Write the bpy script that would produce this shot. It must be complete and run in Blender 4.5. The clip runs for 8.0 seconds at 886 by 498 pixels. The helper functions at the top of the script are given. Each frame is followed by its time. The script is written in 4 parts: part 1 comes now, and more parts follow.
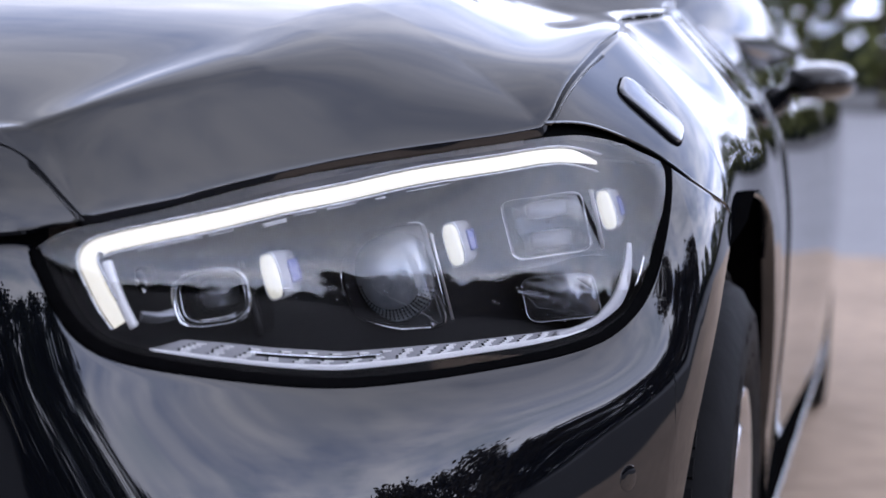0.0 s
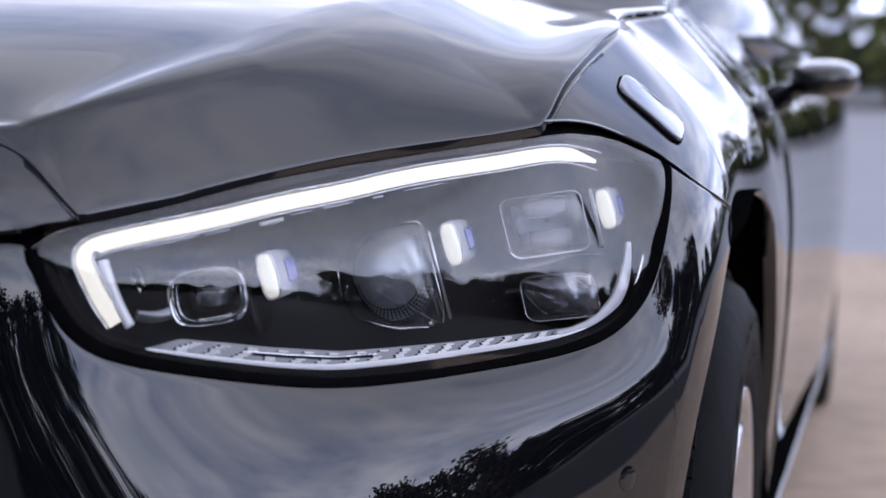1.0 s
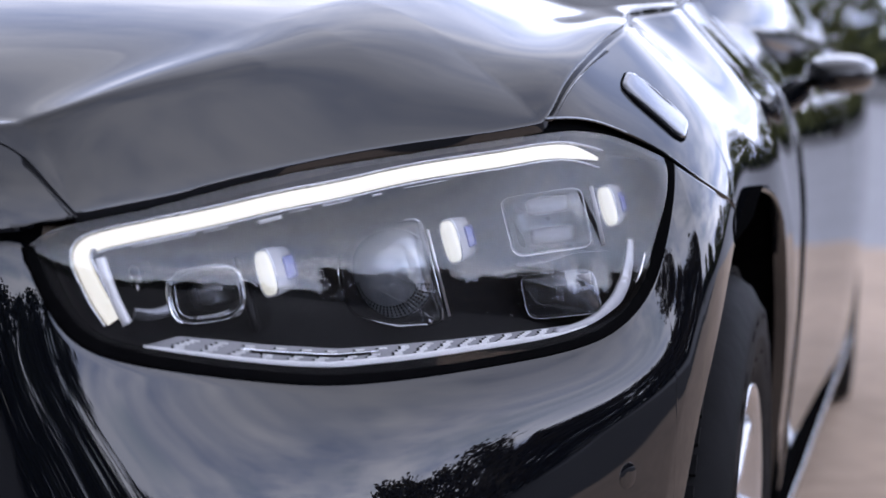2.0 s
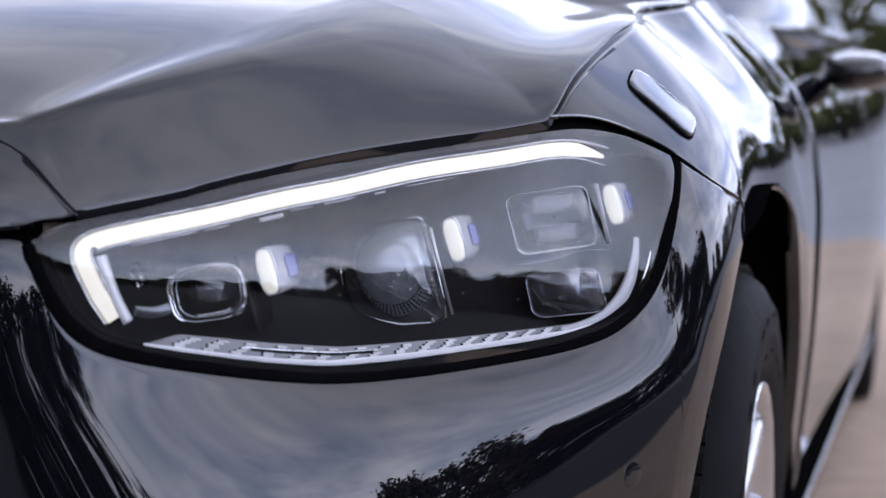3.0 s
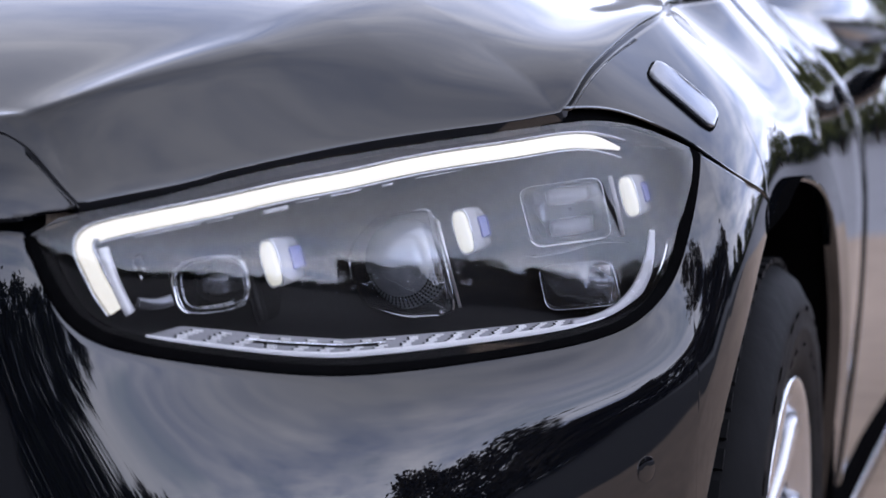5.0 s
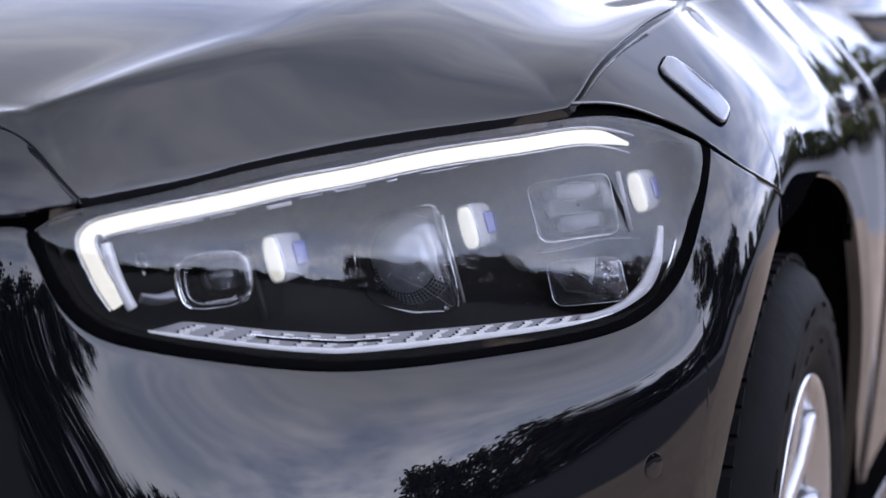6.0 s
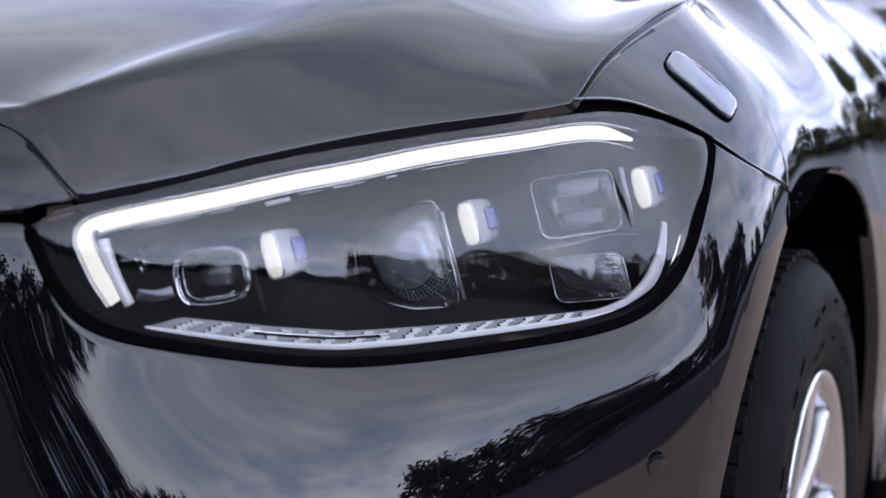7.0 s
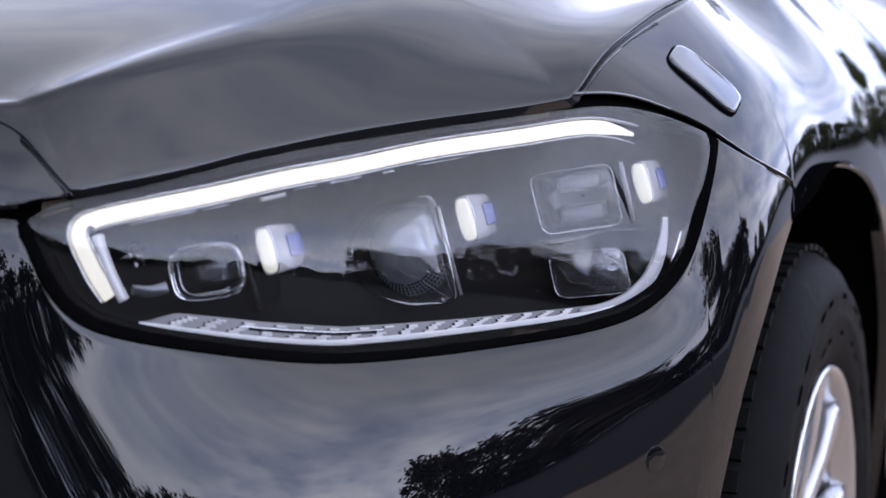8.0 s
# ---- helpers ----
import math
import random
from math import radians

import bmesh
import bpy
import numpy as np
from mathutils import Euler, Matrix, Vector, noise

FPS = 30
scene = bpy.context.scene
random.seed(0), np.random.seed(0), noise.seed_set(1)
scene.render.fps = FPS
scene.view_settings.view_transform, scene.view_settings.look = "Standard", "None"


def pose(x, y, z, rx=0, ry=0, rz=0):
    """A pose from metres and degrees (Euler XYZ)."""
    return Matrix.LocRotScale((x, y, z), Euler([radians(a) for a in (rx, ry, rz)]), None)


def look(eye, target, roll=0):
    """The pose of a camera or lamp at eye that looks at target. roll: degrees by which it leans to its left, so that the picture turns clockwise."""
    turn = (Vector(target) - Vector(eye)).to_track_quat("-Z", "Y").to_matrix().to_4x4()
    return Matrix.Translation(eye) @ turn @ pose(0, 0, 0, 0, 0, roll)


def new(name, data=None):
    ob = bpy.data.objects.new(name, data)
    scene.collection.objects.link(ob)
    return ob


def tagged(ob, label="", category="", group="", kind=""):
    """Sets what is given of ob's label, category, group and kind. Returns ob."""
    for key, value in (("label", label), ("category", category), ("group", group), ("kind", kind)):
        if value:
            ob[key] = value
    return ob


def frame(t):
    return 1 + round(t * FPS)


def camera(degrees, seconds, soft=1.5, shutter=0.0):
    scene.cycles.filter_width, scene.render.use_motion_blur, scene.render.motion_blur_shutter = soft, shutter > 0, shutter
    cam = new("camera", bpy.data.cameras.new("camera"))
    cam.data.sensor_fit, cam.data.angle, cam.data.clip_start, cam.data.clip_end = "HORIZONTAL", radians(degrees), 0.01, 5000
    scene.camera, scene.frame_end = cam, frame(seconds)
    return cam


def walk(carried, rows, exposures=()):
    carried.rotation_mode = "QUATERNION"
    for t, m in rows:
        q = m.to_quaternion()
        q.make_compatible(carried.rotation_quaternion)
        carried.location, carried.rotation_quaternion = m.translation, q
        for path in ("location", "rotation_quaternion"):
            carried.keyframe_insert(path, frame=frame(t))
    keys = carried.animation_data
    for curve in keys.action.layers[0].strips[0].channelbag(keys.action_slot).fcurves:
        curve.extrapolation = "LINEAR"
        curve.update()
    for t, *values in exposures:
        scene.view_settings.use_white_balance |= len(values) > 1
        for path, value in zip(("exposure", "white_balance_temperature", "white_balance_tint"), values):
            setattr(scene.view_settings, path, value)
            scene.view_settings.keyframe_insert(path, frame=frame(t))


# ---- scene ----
cam = camera(28.0, 8.0)
PATH = [
    (0, (1.062, -1.132, 0.934), (0.607, 0.805, 0.729), 1.1),
    (0.5, (1.063, -1.128, 0.937), (0.608, 0.808, 0.728), 1.1),
    (1, (1.067, -1.125, 0.935), (0.606, 0.809, 0.727), 1.1),
    (1.5, (1.079, -1.123, 0.938), (0.603, 0.808, 0.725), 1.1),
    (3, (1.109, -1.112, 0.94), (0.587, 0.806, 0.72), 1.0),
    (3.5, (1.119, -1.106, 0.94), (0.582, 0.808, 0.718), 1.0),
    (4, (1.135, -1.101, 0.939), (0.574, 0.805, 0.716), 0.9),
    (4.5, (1.151, -1.095, 0.938), (0.564, 0.804, 0.713), 0.8),
    (6, (1.196, -1.077, 0.938), (0.537, 0.797, 0.706), 0.6),
    (6.5, (1.209, -1.071, 0.94), (0.531, 0.796, 0.704), 0.5),
    (7, (1.225, -1.064, 0.939), (0.525, 0.794, 0.701), 0.5),
    (7.5, (1.238, -1.056, 0.94), (0.521, 0.795, 0.698), 0.4),
    (8, (1.25, -1.049, 0.942), (0.516, 0.795, 0.694), 0.4),
]
walk(cam, [(t, look(e, g, r)) for t, e, g, r in PATH])
# a fast lens, focused on the lamp
cam.data.dof.use_dof = True
cam.data.dof.focus_distance = 1.52
cam.data.dof.aperture_fstop = 5.0
scene.view_settings.exposure = 0.0


# ---- light and air: a bright sky with broken cloud ----
world = bpy.data.worlds.new("sky")
scene.world = world
world.use_nodes = True
wn, wl = world.node_tree.nodes, world.node_tree.links
sky = wn.new("ShaderNodeTexSky")
sky.sky_type = "NISHITA"
sky.sun_disc = False
sky.sun_elevation, sky.sun_rotation = radians(56), radians(164)
where = wn.new("ShaderNodeTexCoord")
# the cloud lies in a sheet overhead: fine towards the horizon, broad above
split, sheet = wn.new("ShaderNodeSeparateXYZ"), wn.new("ShaderNodeCombineXYZ")
lift = wn.new("ShaderNodeMath")
lift.operation = "MAXIMUM"
lift.inputs[1].default_value = 0.0
lift2 = wn.new("ShaderNodeMath")
lift2.inputs[1].default_value = 0.16
sheet.inputs["Z"].default_value = 3.7
wl.new(where.outputs["Generated"], split.inputs[0])
wl.new(split.outputs["Z"], lift.inputs[0])
wl.new(lift.outputs[0], lift2.inputs[0])
for axis in ("X", "Y"):
    over_z = wn.new("ShaderNodeMath")
    over_z.operation = "DIVIDE"
    wl.new(split.outputs[axis], over_z.inputs[0])
    wl.new(lift2.outputs[0], over_z.inputs[1])
    wl.new(over_z.outputs[0], sheet.inputs[axis])
puffs = wn.new("ShaderNodeTexNoise")
puffs.inputs["Scale"].default_value = 0.9
puffs.inputs["Detail"].default_value = 7
puffs.inputs["Roughness"].default_value = 0.58
puffs.inputs["Distortion"].default_value = 0.2
cover = wn.new("ShaderNodeValToRGB")
cover.color_ramp.elements[0].position, cover.color_ramp.elements[1].position = 0.22, 0.44
shade = wn.new("ShaderNodeTexNoise")
shade.inputs["Scale"].default_value = 1.5
shade.inputs["Detail"].default_value = 9
shade.inputs["Roughness"].default_value = 0.62
cloud = wn.new("ShaderNodeValToRGB")
cloud.color_ramp.elements[0].position, cloud.color_ramp.elements[1].position = 0.36, 0.64
cloud.color_ramp.elements[0].color = (4.5, 5.3, 8.3, 1)
cloud.color_ramp.elements[1].color = (10.4, 10.7, 13.0, 1)
over = wn.new("ShaderNodeMix")
over.data_type = "RGBA"
wl.new(sheet.outputs[0], puffs.inputs["Vector"])
wl.new(sheet.outputs[0], shade.inputs["Vector"])
wl.new(puffs.outputs[0], cover.inputs[0])
wl.new(shade.outputs[0], cloud.inputs[0])
wl.new(cover.outputs[0], over.inputs[0])
wl.new(sky.outputs[0], over.inputs[6])
wl.new(cloud.outputs[0], over.inputs[7])
# cloud is thinner and brighter behind the car and to its side
toward = wn.new("ShaderNodeVectorMath")
toward.operation = "DOT_PRODUCT"
toward.inputs[1].default_value = (0.20, 0.97, 0.10)
gain = wn.new("ShaderNodeMapRange")
gain.inputs["From Min"].default_value, gain.inputs["From Max"].default_value = -0.35, 0.97
gain.inputs["To Min"].default_value, gain.inputs["To Max"].default_value = 0.36, 2.85
bright = wn.new("ShaderNodeVectorMath")
bright.operation = "SCALE"
wl.new(where.outputs["Generated"], toward.inputs[0])
aside = wn.new("ShaderNodeVectorMath")
aside.operation = "DOT_PRODUCT"
aside.inputs[1].default_value = (0.90, -0.20, 0.25)
most = wn.new("ShaderNodeMath")
most.operation = "SMOOTH_MAX"
most.inputs[2].default_value = 0.3
wl.new(where.outputs["Generated"], aside.inputs[0])
wl.new(toward.outputs["Value"], most.inputs[0])
wl.new(aside.outputs["Value"], most.inputs[1])
wl.new(most.outputs[0], gain.inputs["Value"])
# thicker, greyer cloud overhead
high = wn.new("ShaderNodeMapRange")
high.inputs["From Min"].default_value, high.inputs["From Max"].default_value = 0.18, 0.65
high.inputs["To Min"].default_value, high.inputs["To Max"].default_value = 1.0, 0.42
both = wn.new("ShaderNodeMath")
both.operation = "MULTIPLY"
wl.new(split.outputs["Z"], high.inputs["Value"])
wl.new(high.outputs[0], both.inputs[0])
wl.new(gain.outputs[0], both.inputs[1])
wl.new(over.outputs[2], bright.inputs[0])
wl.new(both.outputs[0], bright.inputs["Scale"])
wl.new(bright.outputs[0], wn["Background"].inputs["Color"])
wn["Background"].inputs["Strength"].default_value = 0.140
sun = new("sun", bpy.data.lights.new("sun", "SUN"))
sun.data.energy, sun.data.angle, sun.data.color = 0.5, radians(170), (1.0, 0.96, 0.9)
sun.matrix_world = look((2, -7, 11), (0, 0, 0))


# ---- materials ----
def material(name, colour, rough, metal=0.0, coat=0.0, grain=0.0, size=40.0, bump=0.0, spread=0.25, spec=0.5):
    """A surface whose colour and gloss waver at two scales."""
    m = bpy.data.materials.new(name)
    m.use_nodes = True
    n, l = m.node_tree.nodes, m.node_tree.links
    p = n["Principled BSDF"]
    p.inputs["Base Color"].default_value = (*colour, 1)
    p.inputs["Roughness"].default_value, p.inputs["Metallic"].default_value = rough, metal
    p.inputs["Coat Weight"].default_value, p.inputs["Coat Roughness"].default_value = coat, 0.015
    p.inputs["Specular IOR Level"].default_value = spec
    p.inputs["Coat IOR"].default_value = 1.68
    if grain or bump:
        at = n.new("ShaderNodeTexCoord")
        fine, broad = n.new("ShaderNodeTexNoise"), n.new("ShaderNodeTexNoise")
        fine.inputs["Scale"].default_value, broad.inputs["Scale"].default_value = size, size / 9
        fine.inputs["Detail"].default_value, broad.inputs["Detail"].default_value = 6, 4
        both = n.new("ShaderNodeMath")
        both.operation = "ADD"
        l.new(at.outputs["Object"], fine.inputs["Vector"])
        l.new(at.outputs["Object"], broad.inputs["Vector"])
        l.new(fine.outputs[0], both.inputs[0])
        l.new(broad.outputs[0], both.inputs[1])
        if grain:
            ramp = n.new("ShaderNodeValToRGB")
            ramp.color_ramp.elements[0].position, ramp.color_ramp.elements[1].position = 0.5 - spread, 0.5 + spread
            ramp.color_ramp.elements[0].color = (*[c * (1 - grain) for c in colour], 1)
            ramp.color_ramp.elements[1].color = (*[min(1, c * (1 + grain)) for c in colour], 1)
            half = n.new("ShaderNodeMath")
            half.operation = "MULTIPLY"
            half.inputs[1].default_value = 0.5
            l.new(both.outputs[0], half.inputs[0])
            l.new(half.outputs[0], ramp.inputs[0])
            l.new(ramp.outputs[0], p.inputs["Base Color"])
        if bump:
            b = n.new("ShaderNodeBump")
            b.inputs["Strength"].default_value, b.inputs["Distance"].default_value = bump, 0.01
            l.new(both.outputs[0], b.inputs["Height"])
            l.new(b.outputs[0], p.inputs["Normal"])
    return m


def clear(name, ior=1.5, tint=(1, 1, 1)):
    """A thin clear cover: it lets light straight through and mirrors by its index."""
    m = bpy.data.materials.new(name)
    m.use_nodes = True
    n, l = m.node_tree.nodes, m.node_tree.links
    out = n["Material Output"]
    see, gloss, mix, fresnel = (n.new("ShaderNodeBsdfTransparent"), n.new("ShaderNodeBsdfGlossy"),
                                n.new("ShaderNodeMixShader"), n.new("ShaderNodeLayerWeight"))
    see.inputs[0].default_value = (*tint, 1)
    gloss.inputs["Roughness"].default_value = 0.008
    # the same gloss from either side of the thin sheet, by Schlick's rule
    least = 2 * ((ior - 1) / (ior + 1)) ** 2
    fresnel.inputs["Blend"].default_value = 0.5
    power, share = n.new("ShaderNodeMath"), n.new("ShaderNodeMath")
    power.operation, power.inputs[1].default_value = "POWER", 3.4
    share.operation, share.inputs[1].default_value, share.inputs[2].default_value = "MULTIPLY_ADD", 1 - least, least
    l.new(fresnel.outputs["Facing"], power.inputs[0])
    l.new(power.outputs[0], share.inputs[0])
    l.new(share.outputs[0], mix.inputs[0])
    l.new(see.outputs[0], mix.inputs[1])
    l.new(gloss.outputs[0], mix.inputs[2])
    l.new(mix.outputs[0], out.inputs["Surface"])
    return m


def glowing(name, colour, power, cells=0.0):
    """A lit light guide, its small optics a little uneven."""
    m = bpy.data.materials.new(name)
    m.use_nodes = True
    n, l = m.node_tree.nodes, m.node_tree.links
    p = n["Principled BSDF"]
    p.inputs["Base Color"].default_value = (0.40, 0.40, 0.39, 1)
    p.inputs["Roughness"].default_value = 0.2
    p.inputs["Emission Color"].default_value = (*colour, 1)
    p.inputs["Emission Strength"].default_value = power
    if cells:
        at, spots = n.new("ShaderNodeTexCoord"), n.new("ShaderNodeTexVoronoi")
        spots.inputs["Scale"].default_value = cells
        span = n.new("ShaderNodeMapRange")
        span.inputs["From Max"].default_value = 0.7
        span.inputs["To Min"].default_value, span.inputs["To Max"].default_value = power * 1.15, power * 0.75
        l.new(at.outputs["Object"], spots.inputs["Vector"])
        l.new(spots.outputs["Distance"], span.inputs["Value"])
        l.new(span.outputs[0], p.inputs["Emission Strength"])
    return m


PAINT = material("dark_blue_paint", (0.0022, 0.0027, 0.0042), 0.28, 0.0, 1.0, 0.15, 900.0, spec=0.0)
BLACK = material("black_plastic", (0.005, 0.005, 0.006), 0.42, 0, 0, 0.3, 60.0, spec=0.04)
RUBBER = material("black_rubber", (0.003, 0.003, 0.0033), 0.6, 0, 0, 0.35, 80.0, 0.1, spec=0.0)
TYRE = material("tyre_rubber", (0.007, 0.007, 0.0077), 0.65, 0, 0, 0.3, 30.0, 0.15, spec=0.07)
GLOSS_BLACK = material("gloss_black", (0.004, 0.004, 0.0045), 0.15, 0, 0.0, 0.3, 60.0, spec=0.1)
CHROME = material("chrome", (0.82, 0.83, 0.85), 0.06, 1.0)
SATIN = material("satin_silver", (0.66, 0.66, 0.69), 0.30, 1.0, 0, 0.15, 120.0)
ALLOY = material("wheel_alloy", (0.62, 0.63, 0.66), 0.22, 0.9, 0.5, 0.1, 30.0)
PLATE = material("plate_silver", (0.13, 0.135, 0.155), 0.16, 0.6, 1.0, 0.1, 60.0)
SMOKE = material("smoked_silver", (0.16, 0.165, 0.18), 0.22, 0.9, 0, 0.3, 50.0)
WHITE_PLASTIC = material("white_plastic", (0.46, 0.46, 0.49), 0.25, 0, 0.4, 0.08, 60.0)
BLUE = material("blue_plastic", (0.035, 0.05, 0.24), 0.2, 0.1, 0.6, 0.15, 80.0)
GLASS = clear("lamp_cover", 1.52)
OPTIC = clear("optic_glass", 1.5, (0.86, 0.88, 0.9))
BALL = material("frosted_optic", (0.36, 0.37, 0.40), 0.16, 0.6, 0.5, 0.5, 60.0, 0.06)
CUT = material("cut_chrome", (0.50, 0.51, 0.54), 0.07, 1.0, 0, 0.5, 90.0, 0.35)
MOTTLE = material("faceted_reflector", (0.30, 0.30, 0.325), 0.14, 0.75, 0.3, 0.5, 55.0, 0.5)
CABIN = material("cabin_glass", (0.004, 0.004, 0.005), 0.2, 0, 1.0, 0.2, 40.0, spec=0.0)
STRIP = material("strip_silver", (0.24, 0.24, 0.26), 0.40, 0.1, 0, 0.14, 150.0)
RIB = material("white_rib", (0.78, 0.78, 0.80), 0.3, 0, 0.3, 0.05, 60.0)
LIT = glowing("lit_guide", (1.0, 0.955, 0.87), 0.86, 850.0)
LIT_FACE = glowing("lit_face", (1.0, 0.975, 0.88), 0.62, 900.0)
PAVING = material("tan_paving", (0.42, 0.31, 0.225), 0.85, 0, 0, 0.3, 9.0, 0.25)
CONCRETE = material("pale_concrete", (0.25, 0.25, 0.27), 0.8, 0, 0, 0.2, 6.0, 0.2)
ASPHALT = material("grey_asphalt", (0.032, 0.029, 0.028), 0.85, 0, 0, 0.35, 14.0, 0.3)
BARK = material("bark", (0.10, 0.075, 0.055), 0.9, 0, 0, 0.4, 12.0, 0.4)
LEAF = material("foliage", (0.105, 0.115, 0.028), 0.7, 0, 0, 0.5, 1.2)
DARK_LEAF = material("dark_foliage", (0.022, 0.028, 0.014), 0.75, 0, 0, 0.5, 1.2)
BROWN_LEAF = material("brown_foliage", (0.105, 0.080, 0.050), 0.75, 0, 0, 0.5, 0.6)
NEEDLE = material("needles", (0.018, 0.028, 0.014), 0.8, 0, 0, 0.5, 1.2)

# ---- the body's skin: distance R from an upright axis, by bearing and height ----
AXIS = (0.25, 1.05)
BEARINGS = [-12, 0, 15, 28, 40, 50, 58, 68, 80, 95, 110, 125, 140]
HEIGHTS = [0.30, 0.50, 0.62, 0.67, 0.72, 0.80, 0.88, 0.96]
SKIN = [
    [1.00, 1.01, 1.040, 0.985, 0.922, 0.865, 0.812, 0.747],
    [1.04, 1.050, 1.064, 1.020, 0.939, 0.884, 0.825, 0.757],
    [1.06, 1.065, 1.051, 1.002, 0.931, 0.884, 0.825, 0.757],
    [1.064, 1.067, 1.043, 0.980, 0.916, 0.882, 0.824, 0.756],
    [1.065, 1.065, 1.035, 0.948, 0.884, 0.876, 0.820, 0.754],
    [1.06, 1.056, 1.022, 0.925, 0.868, 0.857, 0.811, 0.749],
    [1.03, 1.030, 0.985, 0.892, 0.846, 0.802, 0.766, 0.716],
    [0.97, 0.960, 0.900, 0.825, 0.780, 0.716, 0.680, 0.625],
]
FLANK = [0.690, 0.710, 0.716, 0.7165, 0.716, 0.708, 0.682, 0.612]
SKIN = [row + [f / math.sin(math.radians(a)) for a in BEARINGS[8:]] for row, f in zip(SKIN, FLANK)]


def bends(xs, ys):
    """The second derivatives of the natural cubic spline through the knots."""
    n = len(xs)
    m, r = np.eye(n), np.zeros((n,) + np.shape(ys)[1:])
    for i in range(1, n - 1):
        a, b = xs[i] - xs[i - 1], xs[i + 1] - xs[i]
        m[i, i - 1:i + 2] = a / 6, (a + b) / 3, b / 6
        r[i] = (ys[i + 1] - ys[i]) / b - (ys[i] - ys[i - 1]) / a
    return np.linalg.solve(m, r)


def spline(xs, ys, x, bend=None):
    """A smooth curve through the knots; ys may hold several columns."""
    xs, ys = np.asarray(xs, float), np.asarray(ys, float)
    bend = bends(xs, ys) if bend is None else bend
    i = min(max(int(np.searchsorted(xs, x)) - 1, 0), len(xs) - 2)
    h = xs[i + 1] - xs[i]
    a, b = (xs[i + 1] - x) / h, (x - xs[i]) / h
    return a * ys[i] + b * ys[i + 1] + ((a ** 3 - a) * bend[i] + (b ** 3 - b) * bend[i + 1]) * h * h / 6


SKIN_BEND = bends(HEIGHTS, np.array(SKIN))
B_MATRIX = bends(BEARINGS, np.eye(len(BEARINGS)))


def skin_at(a, z, inset=0.0):
    """The skin's point at bearing a (degrees) and height z, set in towards the axis."""
    row = spline(HEIGHTS, SKIN, z, SKIN_BEND)
    r = float(spline(BEARINGS, row, a, B_MATRIX @ row)) - inset
    return AXIS[0] + r * math.sin(math.radians(a)), AXIS[1] - r * math.cos(math.radians(a)), z


def radius_at(a, z):
    row = spline(HEIGHTS, SKIN, z, SKIN_BEND)
    return float(spline(BEARINGS, row, a, B_MATRIX @ row))


# the lamp's outline: bearing and height along its upper and its lower edge
LAMP_TOP = [
    (13.35, 0.8012),
    (14.36, 0.8103),
    (16.30, 0.8172),
    (19.71, 0.8307),
    (23.52, 0.8441),
    (27.91, 0.8537),
    (32.91, 0.8628),
    (39.33, 0.8729),
    (42.09, 0.8752),
    (44.92, 0.8711),
    (47.52, 0.8614),
    (50.03, 0.8479),
]
LAMP_LOW = [
    (12.99, 0.7964),
    (13.41, 0.7762),
    (14.05, 0.7518),
    (14.94, 0.7312),
    (16.04, 0.7193),
    (17.81, 0.7104),
    (19.85, 0.7034),
    (22.71, 0.6950),
    (25.63, 0.6893),
    (28.83, 0.6881),
    (31.91, 0.6890),
    (35.34, 0.6908),
    (39.10, 0.6942),
    (41.90, 0.7010),
    (44.07, 0.7143),
    (45.90, 0.7379),
    (47.25, 0.7738),
    (48.64, 0.8122),
    (50.19, 0.8449),
]


def lens_at(a, z, inset=0.0, power=2.4):
    """The lamp's glass: upright near its lower edge, leaning back towards its upper edge."""
    low = float(np.interp(a, [p[0] for p in LAMP_LOW], [p[1] for p in LAMP_LOW]))
    top = float(np.interp(a, [p[0] for p in LAMP_TOP], [p[1] for p in LAMP_TOP]))
    t = min(max((z - low) / max(top - low, 0.004), 0.0), 1.0)
    r0, r1 = radius_at(a, low), radius_at(a, top)
    r = r0 + (r1 - r0) * t ** power - inset
    return AXIS[0] + r * math.sin(math.radians(a)), AXIS[1] - r * math.cos(math.radians(a)), z


# ---- building helpers ----
def part(name, bm, mat, parent=None, label="", smooth=True):
    """Links a bmesh as one mesh object, under a thing or a part."""
    mesh = bpy.data.meshes.new(name)
    bmesh.ops.recalc_face_normals(bm, faces=bm.faces)
    bm.to_mesh(mesh)
    bm.free()
    for m in (mat if isinstance(mat, tuple) else (mat,)):
        mesh.materials.append(m)
    if smooth:
        mesh.polygons.foreach_set("use_smooth", [True] * len(mesh.polygons))
    ob = new(name, mesh)
    ob.parent = parent
    return tagged(ob, label)


def grid(rows, closed=False):
    """A bmesh through a table of points."""
    bm = bmesh.new()
    v = [[bm.verts.new(p) for p in row] for row in rows]
    for a, b in zip(v, v[1:]):
        n = len(a)
        for j in range(n if closed else n - 1):
            bm.faces.new((a[j], b[j], b[(j + 1) % n], a[(j + 1) % n]))
    return bm


def loft(rings, cap=True):
    """Closed rings joined into one body, with caps at both ends."""
    bm = grid(rings, True)
    bm.verts.ensure_lookup_table()
    if cap:
        n = len(rings[0])
        bm.faces.new(bm.verts[:n])
        bm.faces.new(bm.verts[-n:])
    return bm


def merge(bm, other):
    mesh = bpy.data.meshes.new("joined")
    other.to_mesh(mesh)
    other.free()
    bm.from_mesh(mesh)
    bpy.data.meshes.remove(mesh)
    return bm


